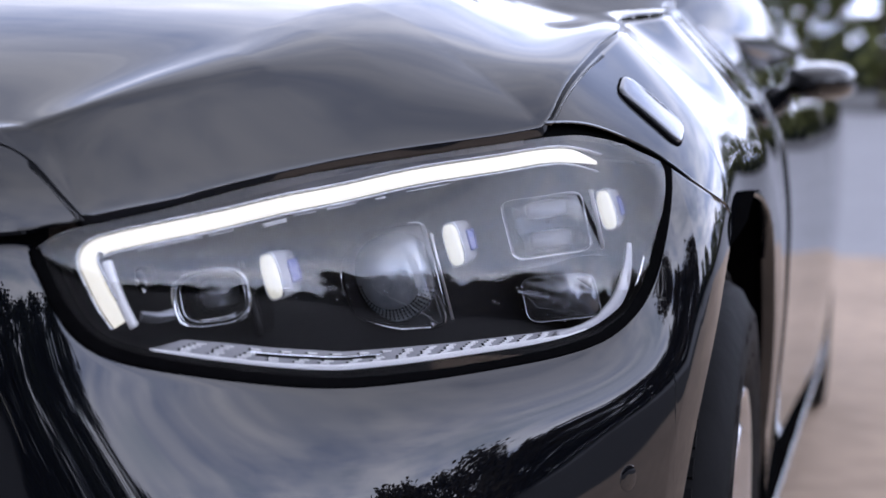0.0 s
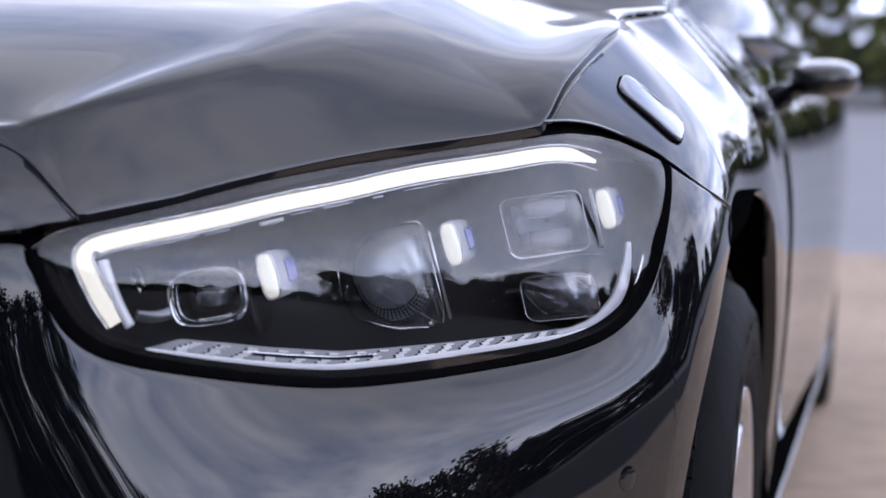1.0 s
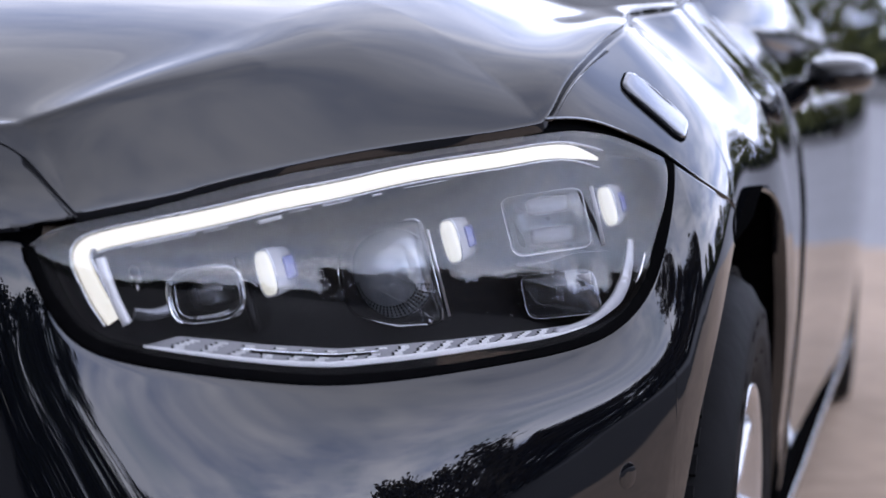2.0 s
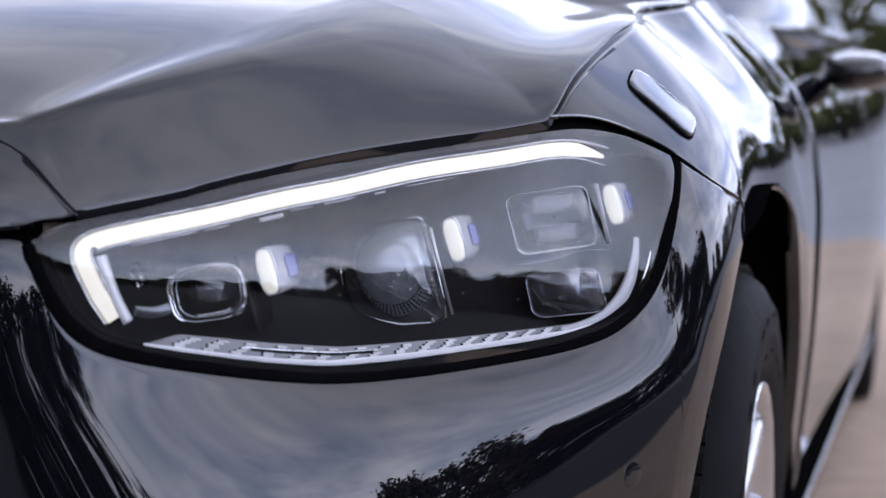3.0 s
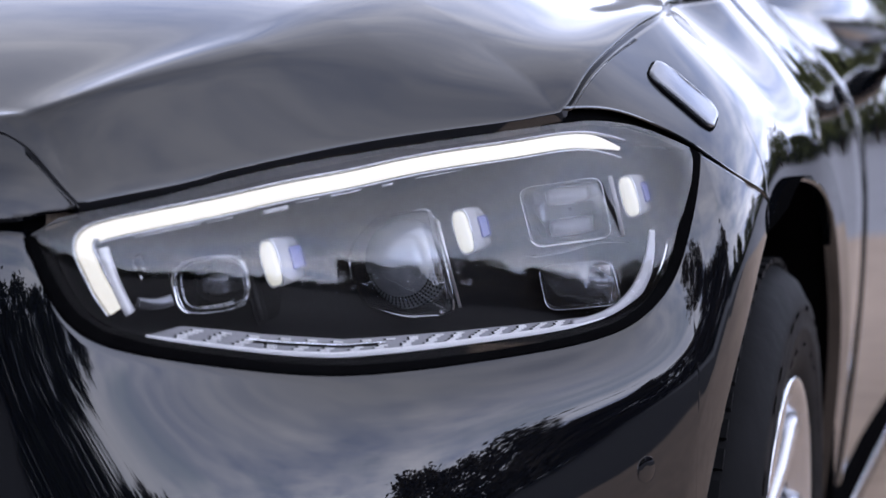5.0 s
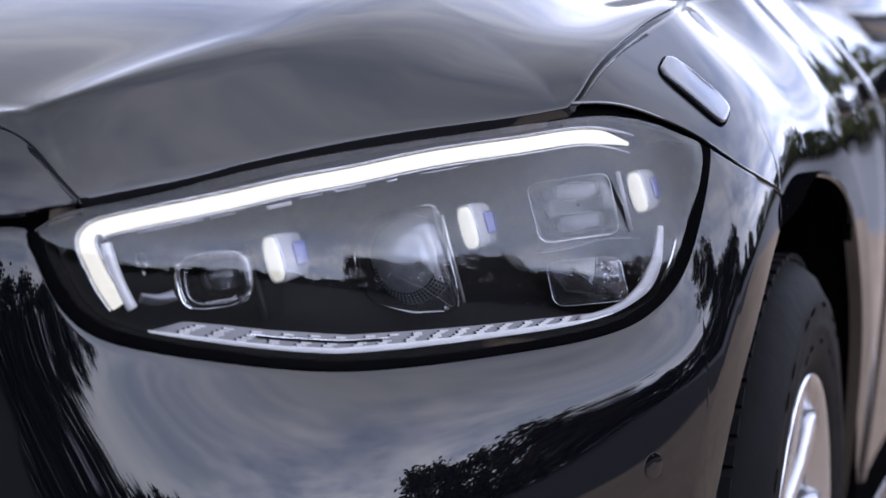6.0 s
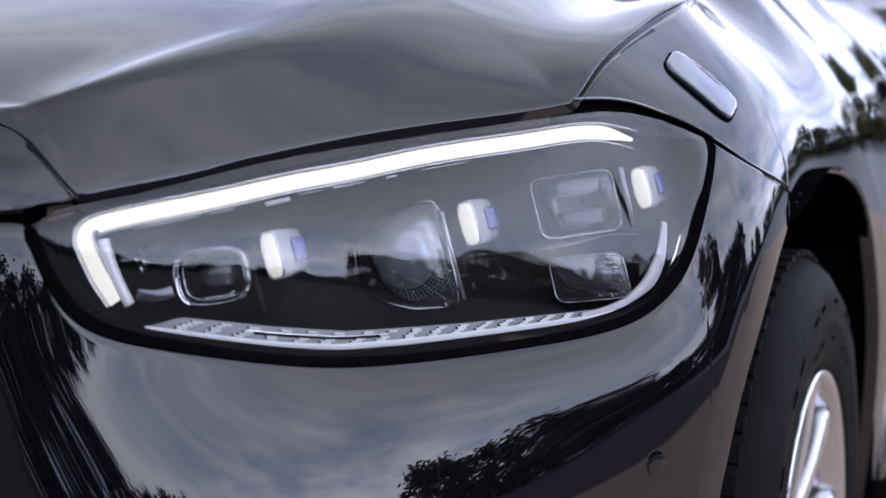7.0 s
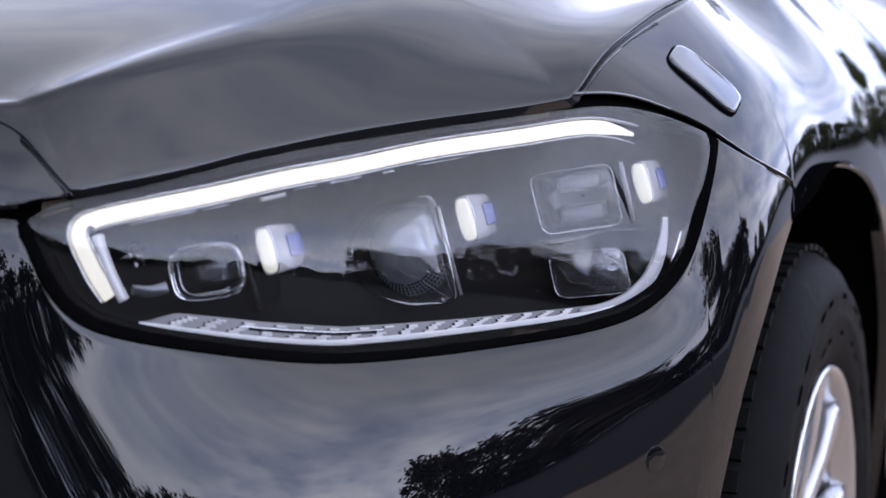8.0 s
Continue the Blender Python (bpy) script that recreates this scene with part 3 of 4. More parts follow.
def build_wheel():
    cy, cz, face = 0.815, 0.357, 0.925

    def ring(x, r, n=96):
        return [Vector((x, cy + r * math.cos(2 * math.pi * k / n), cz + r * math.sin(2 * math.pi * k / n))) for k in range(n)]

    wheel = tagged(new("wheel"), "front wheel with a bright alloy rim")
    wheel.parent = car
    wheel.location = (0.024, 0, 0)
    prof = [(0.690, 0.228), (0.682, 0.30), (0.688, 0.335), (0.705, 0.352), (0.76, 0.357), (0.80, 0.3575), (0.86, 0.356), (0.895, 0.350), (0.913, 0.338),
            (0.922, 0.322), (0.9265, 0.316), (0.9280, 0.300), (0.9272, 0.288), (0.9290, 0.284), (0.9272, 0.280), (0.9265, 0.262), (0.922, 0.244), (0.916, 0.236), (0.912, 0.228)]
    part("tyre", grid([ring(x, r) for x, r in prof], True), TYRE, wheel, "black tyre with a moulded sidewall")
    bm = None
    # tread grooves as raised ribs along the shoulder
    for k in range(72):
        a = 2 * math.pi * k / 72
        turn = Matrix.Rotation(-a, 4, "X")
        one = bmesh.new()
        box(one, (0, 0, 0), (0.055, 0.020, 0.006))
        bmesh.ops.transform(one, matrix=Matrix.Translation((0.868, cy + 0.356 * math.sin(a), cz + 0.356 * math.cos(a))) @ turn, verts=one.verts)
        bm = one if bm is None else merge(bm, one)
    part("tread", bm, TYRE, wheel, smooth=False)
    for x, r0, r1 in ((0.9275, 0.303, 0.3085), (0.9270, 0.264, 0.268)):
        for k in range(44):
            if (k * 7) % 11 < 4:
                continue
            a0 = 2 * math.pi * k / 44
            one = bmesh.new()
            pts = [Vector((x + 0.0009, cy + r * math.sin(a0 + d), cz + r * math.cos(a0 + d))) for r, d in ((r0, 0), (r1, 0), (r1, 0.08), (r0, 0.08))]
            one.faces.new([one.verts.new(p) for p in pts])
            part("sidewall_mark", one, RUBBER, wheel, smooth=False)
    rim = part("rim", grid([ring(x, r) for x, r in ((0.70, 0.222), (0.80, 0.204), (0.88, 0.208), (0.900, 0.218), (0.912, 0.228), (0.919, 0.231), (0.9225, 0.229), (0.922, 0.224), (0.912, 0.219), (0.895, 0.212))], True), ALLOY, wheel, "bright silver alloy rim")
    for k in range(10):
        a = 2 * math.pi * (k + 0.25) / 10
        out = Vector((0, math.sin(a), math.cos(a)))
        cross = Vector((0, math.cos(a), -math.sin(a)))
        c = Vector((0, cy, cz))
        rings = []
        for r, w, x, h in ((0.05, 0.030, 0.895, 0.05), (0.10, 0.024, 0.900, 0.045), (0.15, 0.026, 0.908, 0.036), (0.203, 0.036, 0.913, 0.026), (0.222, 0.044, 0.914, 0.018)):
            m = c + out * r
            rings.append([m + cross * p + Vector((x + q - h / 2, 0, 0)) for p, q in outline(w, h, 3.5, 20)])
        part("spoke", loft(rings), ALLOY, rim)
    part("hub", loft([ring(x, r, 40) for x, r in ((0.84, 0.075), (0.90, 0.072), (0.908, 0.06), (0.910, 0.035), (0.906, 0.005))]), ALLOY, rim)
    part("brake_disc", loft([ring(x, r, 60) for x, r in ((0.79, 0.19), (0.82, 0.19), (0.82, 0.08), (0.84, 0.06))]), SMOKE, wheel)
    # arch lining
    rows = []
    for deep in np.linspace(0, 1, 8):
        row = []
        for k in range(61):
            t = math.pi * (k / 60) * 1.16 - 0.08 * math.pi
            r = ARCH_R + 0.006
            x = 0.56 + deep * (0.392 - 0.07 * min(1, max(0, (t - 1.9) / 0.6)))
            row.append((x, ARCH_Y + r * math.cos(t), ARCH_Z + r * math.sin(t)))
        rows.append(row)
    part("arch_lining", grid(rows), RUBBER, car)
    part("arch_back", grid([[(0.56, ARCH_Y + 0.5 * s, z) for z in (0.12, 0.86)] for s in (-1, 1)]), RUBBER, car)


def build_gap_backing():
    """Black seals behind the panel joints."""
    rows = [[skin_at(a, z, 0.02) for z in np.linspace(0.765, 0.885, 24)] for a in np.linspace(-13, 13.3, 40)]
    part("nose_backing", grid(rows), RUBBER, car)
    top = smooth_path(HOOD_FRONT + FENDER_LOW[1:], 140)
    rows = []
    for a, z in top:
        k = edge_at(LAMP_TOP, a) if a < 50.0 else z - 0.004
        rows.append([skin_at(a, h, d) for h, d in ((z + 0.030, 0.060), (z - 0.002, 0.050), (z - 0.002, 0.013), ((z + k) / 2, 0.0115), (k + 0.0006, 0.006), (k - 0.004, 0.009))])
    part("lamp_seal", grid(rows), RUBBER, car, "black rubber seal round the lamp")
    low = smooth_path(LAMP_LOW, 140)
    rows = []
    for i, (a, z) in enumerate(low):
        p, q = low[max(i - 1, 0)], low[min(i + 1, len(low) - 1)]
        da, dz = (q[0] - p[0]) * 0.0148, q[1] - p[1]
        n = math.hypot(da, dz)
        ua, uz = -dz / n / 0.0148, da / n
        rows.append([skin_at(a + ua * s, z + uz * s, d) for s, d in ((-0.0035, 0.006), (-0.003, -0.0010), (-0.001, -0.0014), (0.002, -0.0008), (0.005, 0.001), (0.0082, 0.002), (0.009, 0.010))])
    part("lamp_seal", grid(rows), RUBBER, car)
    side = smooth_path(HOOD_SIDE, 60)
    part("hood_seal", grid([[skin_at(a, z + d, 0.016) for d in (-0.035, -0.018, -0.004)] for a, z in side]), RUBBER, car)


build_hood()
build_nose()
build_bumper()
build_fender()
build_flank()
build_mirror()
build_wheel()
build_gap_backing()


# ---- the headlamp ----
lamp = tagged(new("headlamp"), "clear headlamp with a lit white light guide")
lamp.parent = car
FACING = radians(8)
AHEAD = Vector((math.sin(FACING), -math.cos(FACING), 0))
ACROSS = Vector((math.cos(FACING), math.sin(FACING), 0))
UP = Vector((0, 0, 1))


def seat(a, z, inset, lean=0.0, turn=8):
    """A place in the lamp: a function from (across, up, ahead) metres to the world, leaning by degrees to its left."""
    o = Vector(lens_at(a, z, inset))
    ahead = Vector((math.sin(radians(turn)), -math.cos(radians(turn)), 0))
    across = Vector((math.cos(radians(turn)), math.sin(radians(turn)), 0))
    c, s = math.cos(radians(lean)), math.sin(radians(lean))
    return lambda u, w, d: o + across * (u * c - w * s) + UP * (u * s + w * c) + ahead * d


def ring_at(put, pts, k=1.0, d=0.0, ku=None):
    return [put(p * (ku or k), q * k, d) for p, q in pts]


def build_shell():
    top, low = smooth_path(LAMP_TOP, 110), smooth_path(LAMP_LOW, 110)
    rows, bowl = [], []
    for p, q in zip(top, low):
        line, deep = [], []
        n = 40
        for j in range(n + 1):
            t = j / n
            a, z = p[0] + (q[0] - p[0]) * t, p[1] + (q[1] - p[1]) * t
            line.append(lens_at(a, z, 0.0025, float(np.interp(a, [13, 22, 30, 40, 50], [5.0, 4.8, 3.0, 1.5, 1.4]))))
        rows.append(line)
        for t, d in ((0.0, 0.006), (0.02, 0.02), (0.05, 0.05), (0.12, 0.075), (0.3, 0.09), (0.5, 0.09), (0.7, 0.085), (0.86, 0.07), (0.93, 0.05), (0.975, 0.035), (0.99, 0.014), (1.0, 0.006)):
            a, z = p[0] + (q[0] - p[0]) * t, p[1] + (q[1] - p[1]) * t
            deep.append(lens_at(a, z, d))
        bowl.append(deep)
    bm = grid(rows)
    cover = part("cover", bm, GLASS, lamp, "clear curved lamp cover")
    cover.visible_shadow = False
    part("housing", grid(bowl), BLACK, lamp, "black lamp housing")


GUIDE = [(44.28, 0.8497), (41.71, 0.8569), (36.98, 0.8521), (33.15, 0.8462), (29.64, 0.8393), (26.43, 0.8308), (23.54, 0.8239), (20.92, 0.8155),
         (18.49, 0.8079), (16.40, 0.8010), (15.35, 0.7960), (14.93, 0.7873), (15.14, 0.7760), (15.66, 0.7574), (16.30, 0.7396)]


def build_guide():
    pts = [lens_at(a, z, 0.020) for a, z in smooth_path(GUIDE, 110)]
    out = lambda i: Vector((pts[i][0] - AXIS[0], pts[i][1] - AXIS[1], 0)).normalized() * 0.6 + AHEAD * 0.4 + UP * 0.12
    part("light_guide", sweep(pts, 0.0122, 0.008, out, 8, lambda t: min(1.0, 0.25 + t * 14)), LIT, lamp, "lit white light guide")
    # clear rims along both edges of the guide
    for d, name in ((-0.0080, "guide_rim"), (0.0078, "guide_rim")):
        edge = []
        for i, p in enumerate(pts):
            along = (Vector(pts[min(i + 1, 109)]) - Vector(pts[max(i - 1, 0)])).normalized()
            edge.append(Vector(p) + along.cross(out(i)).normalized() * d)
        part(name, sweep(edge, 0.0022, 0.012, out, 5), CUT, lamp)
    # inner blade beside the guide's lower leg, and its foot
    leg = smooth_path([(15.72, 0.786), (16.24, 0.7605), (16.86, 0.7375)], 14)
    pts2 = [lens_at(a, z, 0.016) for a, z in leg]
    part("blade", sweep(pts2, 0.0065, 0.010, lambda i: AHEAD, 5), RIB, lamp, "bright blade beside the light guide")
    leg = smooth_path([(17.0, 0.7440), (17.6, 0.7425), (18.5, 0.7455)], 12)
    part("bracket", sweep([lens_at(a, z, 0.026) for a, z in leg], 0.010, 0.006, lambda i: AHEAD, 5), SMOKE, lamp)
    # bright flecks of trim under the guide
    for a0, a1, off, wide in ((16.9, 19.6, 0.0098, 0.0022), (19.9, 21.0, 0.0102, 0.0016), (22.4, 23.5, 0.0118, 0.0036), (23.9, 25.0, 0.0098, 0.0014),
                              (25.6, 27.2, 0.0098, 0.0018), (28.3, 28.9, 0.0104, 0.0026), (30.2, 33.0, 0.0098, 0.0012)):
        g = []
        for a in np.linspace(a0, a1, 6):
            z = float(np.interp(-a, [-p[0] for p in GUIDE[:10]], [p[1] for p in GUIDE[:10]])) - off
            g.append(lens_at(a, z, 0.022))
        part("trim_fleck", sweep(g, wide, 0.003, lambda i: AHEAD, 4), CUT if wide < 0.003 else WHITE_PLASTIC, lamp)


def build_signature(a, z):
    put = seat(a, z, 0.024, 17, -2)
    face = outline(0.0150, 0.0375, 3.2, 36)
    body = part("signature_lamp", loft([ring_at(put, face, k, d) for k, d in ((0.94, -0.040), (1.0, -0.02), (1.03, -0.004), (1.03, -0.001), (0.99, 0.0005), (0.9, 0.0005))]), WHITE_PLASTIC, lamp, "white signature lamp block")
    part("lit_face", loft([ring_at(put, face, k, d, ku) for k, ku, d in ((0.90, 0.86, -0.002), (0.92, 0.88, 0.0015), (0.88, 0.80, 0.0030), (0.6, 0.5, 0.0042), (0.1, 0.1, 0.0045))]), LIT_FACE, lamp, "lit cream-white lamp face")
    # blue window in the block's outer side
    x = 0.0083
    pts = [(w, d - 0.030) for w, d in outline(0.0185, 0.022, 9.0, 24)]
    part("blue_window", loft([[put(x + e, w, d) for w, d in [(q * k, p_) for q, p_ in pts]] for e, k in ((-0.002, 1.0), (0.0008, 1.0), (0.0010, 0.93))]), BLUE, lamp, "blue window")
    bezel("face_rim", put, face, 0.0013, CUT, 0.0012, 0.002)


def bezel(name, put, pts, wide, mat, d0=0.0, thick=0.004, label=""):
    """A closed rounded rim along an outline."""
    n = len(pts)
    prof = [(wide * math.cos(2 * math.pi * k / 8) / 2, thick * math.sin(2 * math.pi * k / 8) / 2) for k in range(8)]
    rows = []
    for i, (u, w) in enumerate(pts):
        a, b = pts[i - 1], pts[(i + 1) % n]
        tx, ty = b[0] - a[0], b[1] - a[1]
        m = math.hypot(tx, ty) or 1e-6
        rows.append([put(u + ty / m * e, w - tx / m * e, d0 + f) for e, f in prof])
    rows.append(rows[0])
    return part(name, grid(rows, True), mat, lamp, label)


def glint(put, pts, start, end, k, wide, mat, d=0.004):
    """A highlight built as a bright bar along an outline's stretch (shares of its length), fading to both ends."""
    n = len(pts)
    run = [pts[int(j) % n] for j in np.linspace(start * n, end * n, max(6, int(abs(end - start) * n)))]
    part("edge_glint", sweep([put(u * k, w * k, d) for u, w in run], wide, 0.002, lambda i: AHEAD, 4, lambda t: 0.15 + 0.85 * math.sin(math.pi * min(1, max(0, t))) ** 0.5), mat, lamp)


def dome(name, put, pts, height, mat, d0=0.0, label="", depth=0.02):
    """A convex optic over an outline."""
    rings = [ring_at(put, pts, 1.0, d0 - depth)]
    for k in (1.0, 0.97, 0.9, 0.78, 0.62, 0.44, 0.24, 0.04):
        rings.append(ring_at(put, pts, k, d0 + height * (1 - k * k)))
    return part(name, loft(rings), mat, lamp, label)


def build_projectors():
    # small inner projector in its chrome ring
    put = seat(20.15, 0.7545, 0.045, 10)
    o = outline(0.058, 0.043, 3.2, 44)
    bezel("projector_ring", put, o, 0.0030, CUT, 0.006, 0.008, "bright ring round the small projector")
    bezel("projector_ring", put, [(u * 0.88, w * 0.86) for u, w in o], 0.0022, CUT, 0.000, 0.008)
    part("projector_cup", loft([ring_at(put, o, k, d) for k, d in ((1.02, 0.004), (0.90, -0.004), (0.74, -0.02), (0.6, -0.03))], False), GLOSS_BLACK, lamp)
    dome("projector_lens", put, outline(0.036, 0.030, 2.6, 40), 0.010, OPTIC, -0.008, "small round projector lens")
    part("projector_core", loft([ring_at(put, outline(0.03, 0.022, 4, 32), k, -0.024) for k in (1.0, 0.2)]), MOTTLE, lamp)
    # the ring's broken highlights, built as bright bars
    for start, end, k, wide, mat in ((0.40, 0.66, 1.03, 0.0036, CHROME), (0.42, 0.62, 0.93, 0.0016, CHROME), (0.70, 0.86, 0.84, 0.0026, CUT), (0.69, 0.88, 0.76, 0.0014, CHROME),
                                     (0.83, 0.95, 1.0, 0.0042, CUT), (0.29, 0.38, 1.0, 0.0030, CUT), (0.17, 0.27, 0.94, 0.0018, CHROME), (0.10, 0.15, 1.02, 0.0024, CUT), (0.97, 1.06, 0.92, 0.0012, CUT)):
        glint(put, o, start, end, k, wide, mat, 0.010)
    # side shield beside it
    put2 = seat(21.9, 0.752, 0.045, 16)
    part("shield", loft([[put2(u, w, d) for u, w in outline(0.0075, 0.062, 5, 24)] for d in (-0.05, 0.004, 0.006)]), GLOSS_BLACK, lamp)
    # bulb holder by the guide's corner
    put3 = seat(17.0, 0.769, 0.035, 10)
    part("bulb_holder", loft([ring_at(put3, outline(0.010, 0.020, 2.4, 24), k, d) for k, d in ((1, -0.03), (1, 0), (0.8, 0.004), (0.3, 0.005))]), GLOSS_BLACK, lamp)
    # highlights on the holder, shaped as small chrome bars
    for u, w in ((-0.002, 0.004), (0.001, -0.004), (0.004, 0.002)):
        part("bulb_glint", sweep([put3(u, w, 0.006), put3(u + 0.002, w - 0.004, 0.007), put3(u + 0.001, w - 0.007, 0.006)], 0.0014, 0.001, lambda i: AHEAD, 4), CHROME, lamp)
    # large projector with its flat outer side
    put = seat(29.46, 0.7613, 0.052, 0)
    big = rounded([(-0.044, 0.012), (-0.026, 0.036), (0.006, 0.044), (0.026, 0.046), (0.047, -0.036), (0.036, -0.042), (0.004, -0.045), (-0.032, -0.036), (-0.042, -0.010)], 0.32, 4)
    dome("projector_lens", put, big, 0.016, OPTIC, 0.0, "large projector lens with a flat side")
    bezel("projector_ring", put, big, 0.0009, GLOSS_BLACK, 0.0, 0.003)
    # corners run from the left shoulder clockwise
    # bright bars for the rim's highlights and the caustic at its foot
    for start, end, k, wide, mat in ((0.30, 0.42, 1.0, 0.0022, CUT), (0.42, 0.55, 0.985, 0.0018, CHROME), (0.93, 1.02, 1.0, 0.0012, CHROME), (0.60, 0.80, 0.97, 0.0030, CUT), (0.57, 0.62, 0.93, 0.0046, MOTTLE)):
        glint(put, big, start, end, k, wide, mat, 0.003)
    bezel("projector_ring", put, [(u * 0.96, w * 0.96) for u, w in big], 0.0010, GLOSS_BLACK, 0.0015, 0.003)
    ball = outline(0.076, 0.080, 2.0, 56)
    part("projector_ball", loft([[put(u * k - 0.003, w * k - 0.004, -0.034 + 0.032 * math.sqrt(max(0, 1 - k * k))) for u, w in ball] for k in (1.0, 0.985, 0.95, 0.9, 0.8, 0.68, 0.52, 0.34, 0.16, 0.02)]), BALL, lamp, "frosted grey projector ball")
    bm = None
    for i in range(5):
        for k in range(26):
            a = math.pi * (1.08 + 0.86 * k / 25)
            r = 0.0255 + 0.0027 * i
            one = bmesh.new()
            p = put(r * math.cos(a) - 0.003, r * math.sin(a) - 0.004, -0.0335 + 0.0322 * math.sqrt(max(0, 1 - (r / 0.0395) ** 2)))
            box(one, p, (0.0013, 0.001, 0.0016))
            bm = one if bm is None else merge(bm, one)
    part("reflector_dots", bm, GLOSS_BLACK, lamp, "dotted band on the reflector", False)
    for u, w, t in ((0.0345, 0.004, 0.006), (0.0415, -0.002, 0.0035)):
        part("trim_strip", sweep([put(u - 0.010, w + 0.040, 0.012), put(u - 0.002, w + 0.010, 0.012), put(u + 0.009, w - 0.030, 0.010)], t * 0.6, 0.003, lambda i: AHEAD, 5), SATIN if t < 0.005 else SMOKE, lamp)
    # outer upper projector
    put = seat(40.22, 0.7956, 0.045, 9)
    sq = rounded([(-0.038, 0.026), (0.034, 0.027), (0.038, -0.026), (-0.032, -0.027)], 0.16, 5)
    bezel("projector_ring", put, sq, 0.0020, CUT, 0.002, 0.004)
    dome("projector_lens", put, [(u * 0.98, w * 0.98) for u, w in sq], 0.007, OPTIC, 0.0, "square projector lens")
    part("reflector", loft([ring_at(put, sq, k, d) for k, d in ((0.96, -0.006), (0.86, -0.03), (0.6, -0.034), (0.05, -0.036))], False), SMOKE, lamp)
    for w in (0.0135, -0.0135):
        part("reflector_step", loft([[put(u + 0.002, w + q, d) for u, q in outline(0.036, 0.013, 8, 24)] for d in (-0.03, -0.008)]), STRIP, lamp)
    # highlights on the left and lower edge, built the same way
    for start, end, k, wide, mat in ((0.66, 0.98, 1.0, 0.0022, CHROME), (0.52, 0.72, 1.0, 0.0016, CHROME)):
        glint(put, sq, start, end, k, wide, mat, 0.004)
    part("trim_strip", sweep([put(0.043, 0.027, 0.004), put(0.0455, 0.0, 0.004), put(0.047, -0.026, 0.003)], 0.004, 0.004, lambda i: AHEAD, 5), WHITE_PLASTIC, lamp)
    # outer lower reflector
    put = seat(40.44, 0.7340, 0.034, 7)
    sq = rounded([(-0.033, 0.020), (0.031, 0.020), (0.036, -0.019), (-0.029, -0.020)], 0.22, 5)
    bezel("projector_ring", put, sq, 0.0015, CUT, 0.0, 0.004)
    dome("projector_lens", put, [(u * 0.97, w * 0.97) for u, w in sq], 0.004, OPTIC, -0.002, "low square lens")
    part("reflector", loft([ring_at(put, sq, k, d) for k, d in ((0.95, -0.004), (0.75, -0.018), (0.4, -0.021), (0.05, -0.022))]), MOTTLE, lamp)
    part("trim_fleck", loft([[put(u + 0.022, w + 0.012, d) for u, w in ((-0.006, 0.004), (0.007, 0.004), (0.007, -0.006))] for d in (-0.002, 0.003)]), WHITE_PLASTIC, lamp)
    # shelf line between the two
    pts = [lens_at(a, z, 0.035) for a, z in smooth_path([(37.2, 0.7620), (40.0, 0.7655), (42.6, 0.7700), (44.2, 0.7690)], 16)]
    part("shelf", sweep(pts, 0.0022, 0.016, lambda i: AHEAD, 4), SMOKE, lamp)


STRIP_TOP = [(17.6, 0.7205), (18.9, 0.7262), (20.8, 0.7218), (22.7, 0.7168), (26.2, 0.7098), (32.4, 0.7085), (38.1, 0.7085), (41.4, 0.7092)]
STRIP_LOW = [(17.5, 0.7195), (19.5, 0.7128), (21.5, 0.7068), (23.5, 0.7018), (25.6, 0.6984), (29.0, 0.6987), (34.0, 0.7006), (40.0, 0.7030), (41.5, 0.7065)]



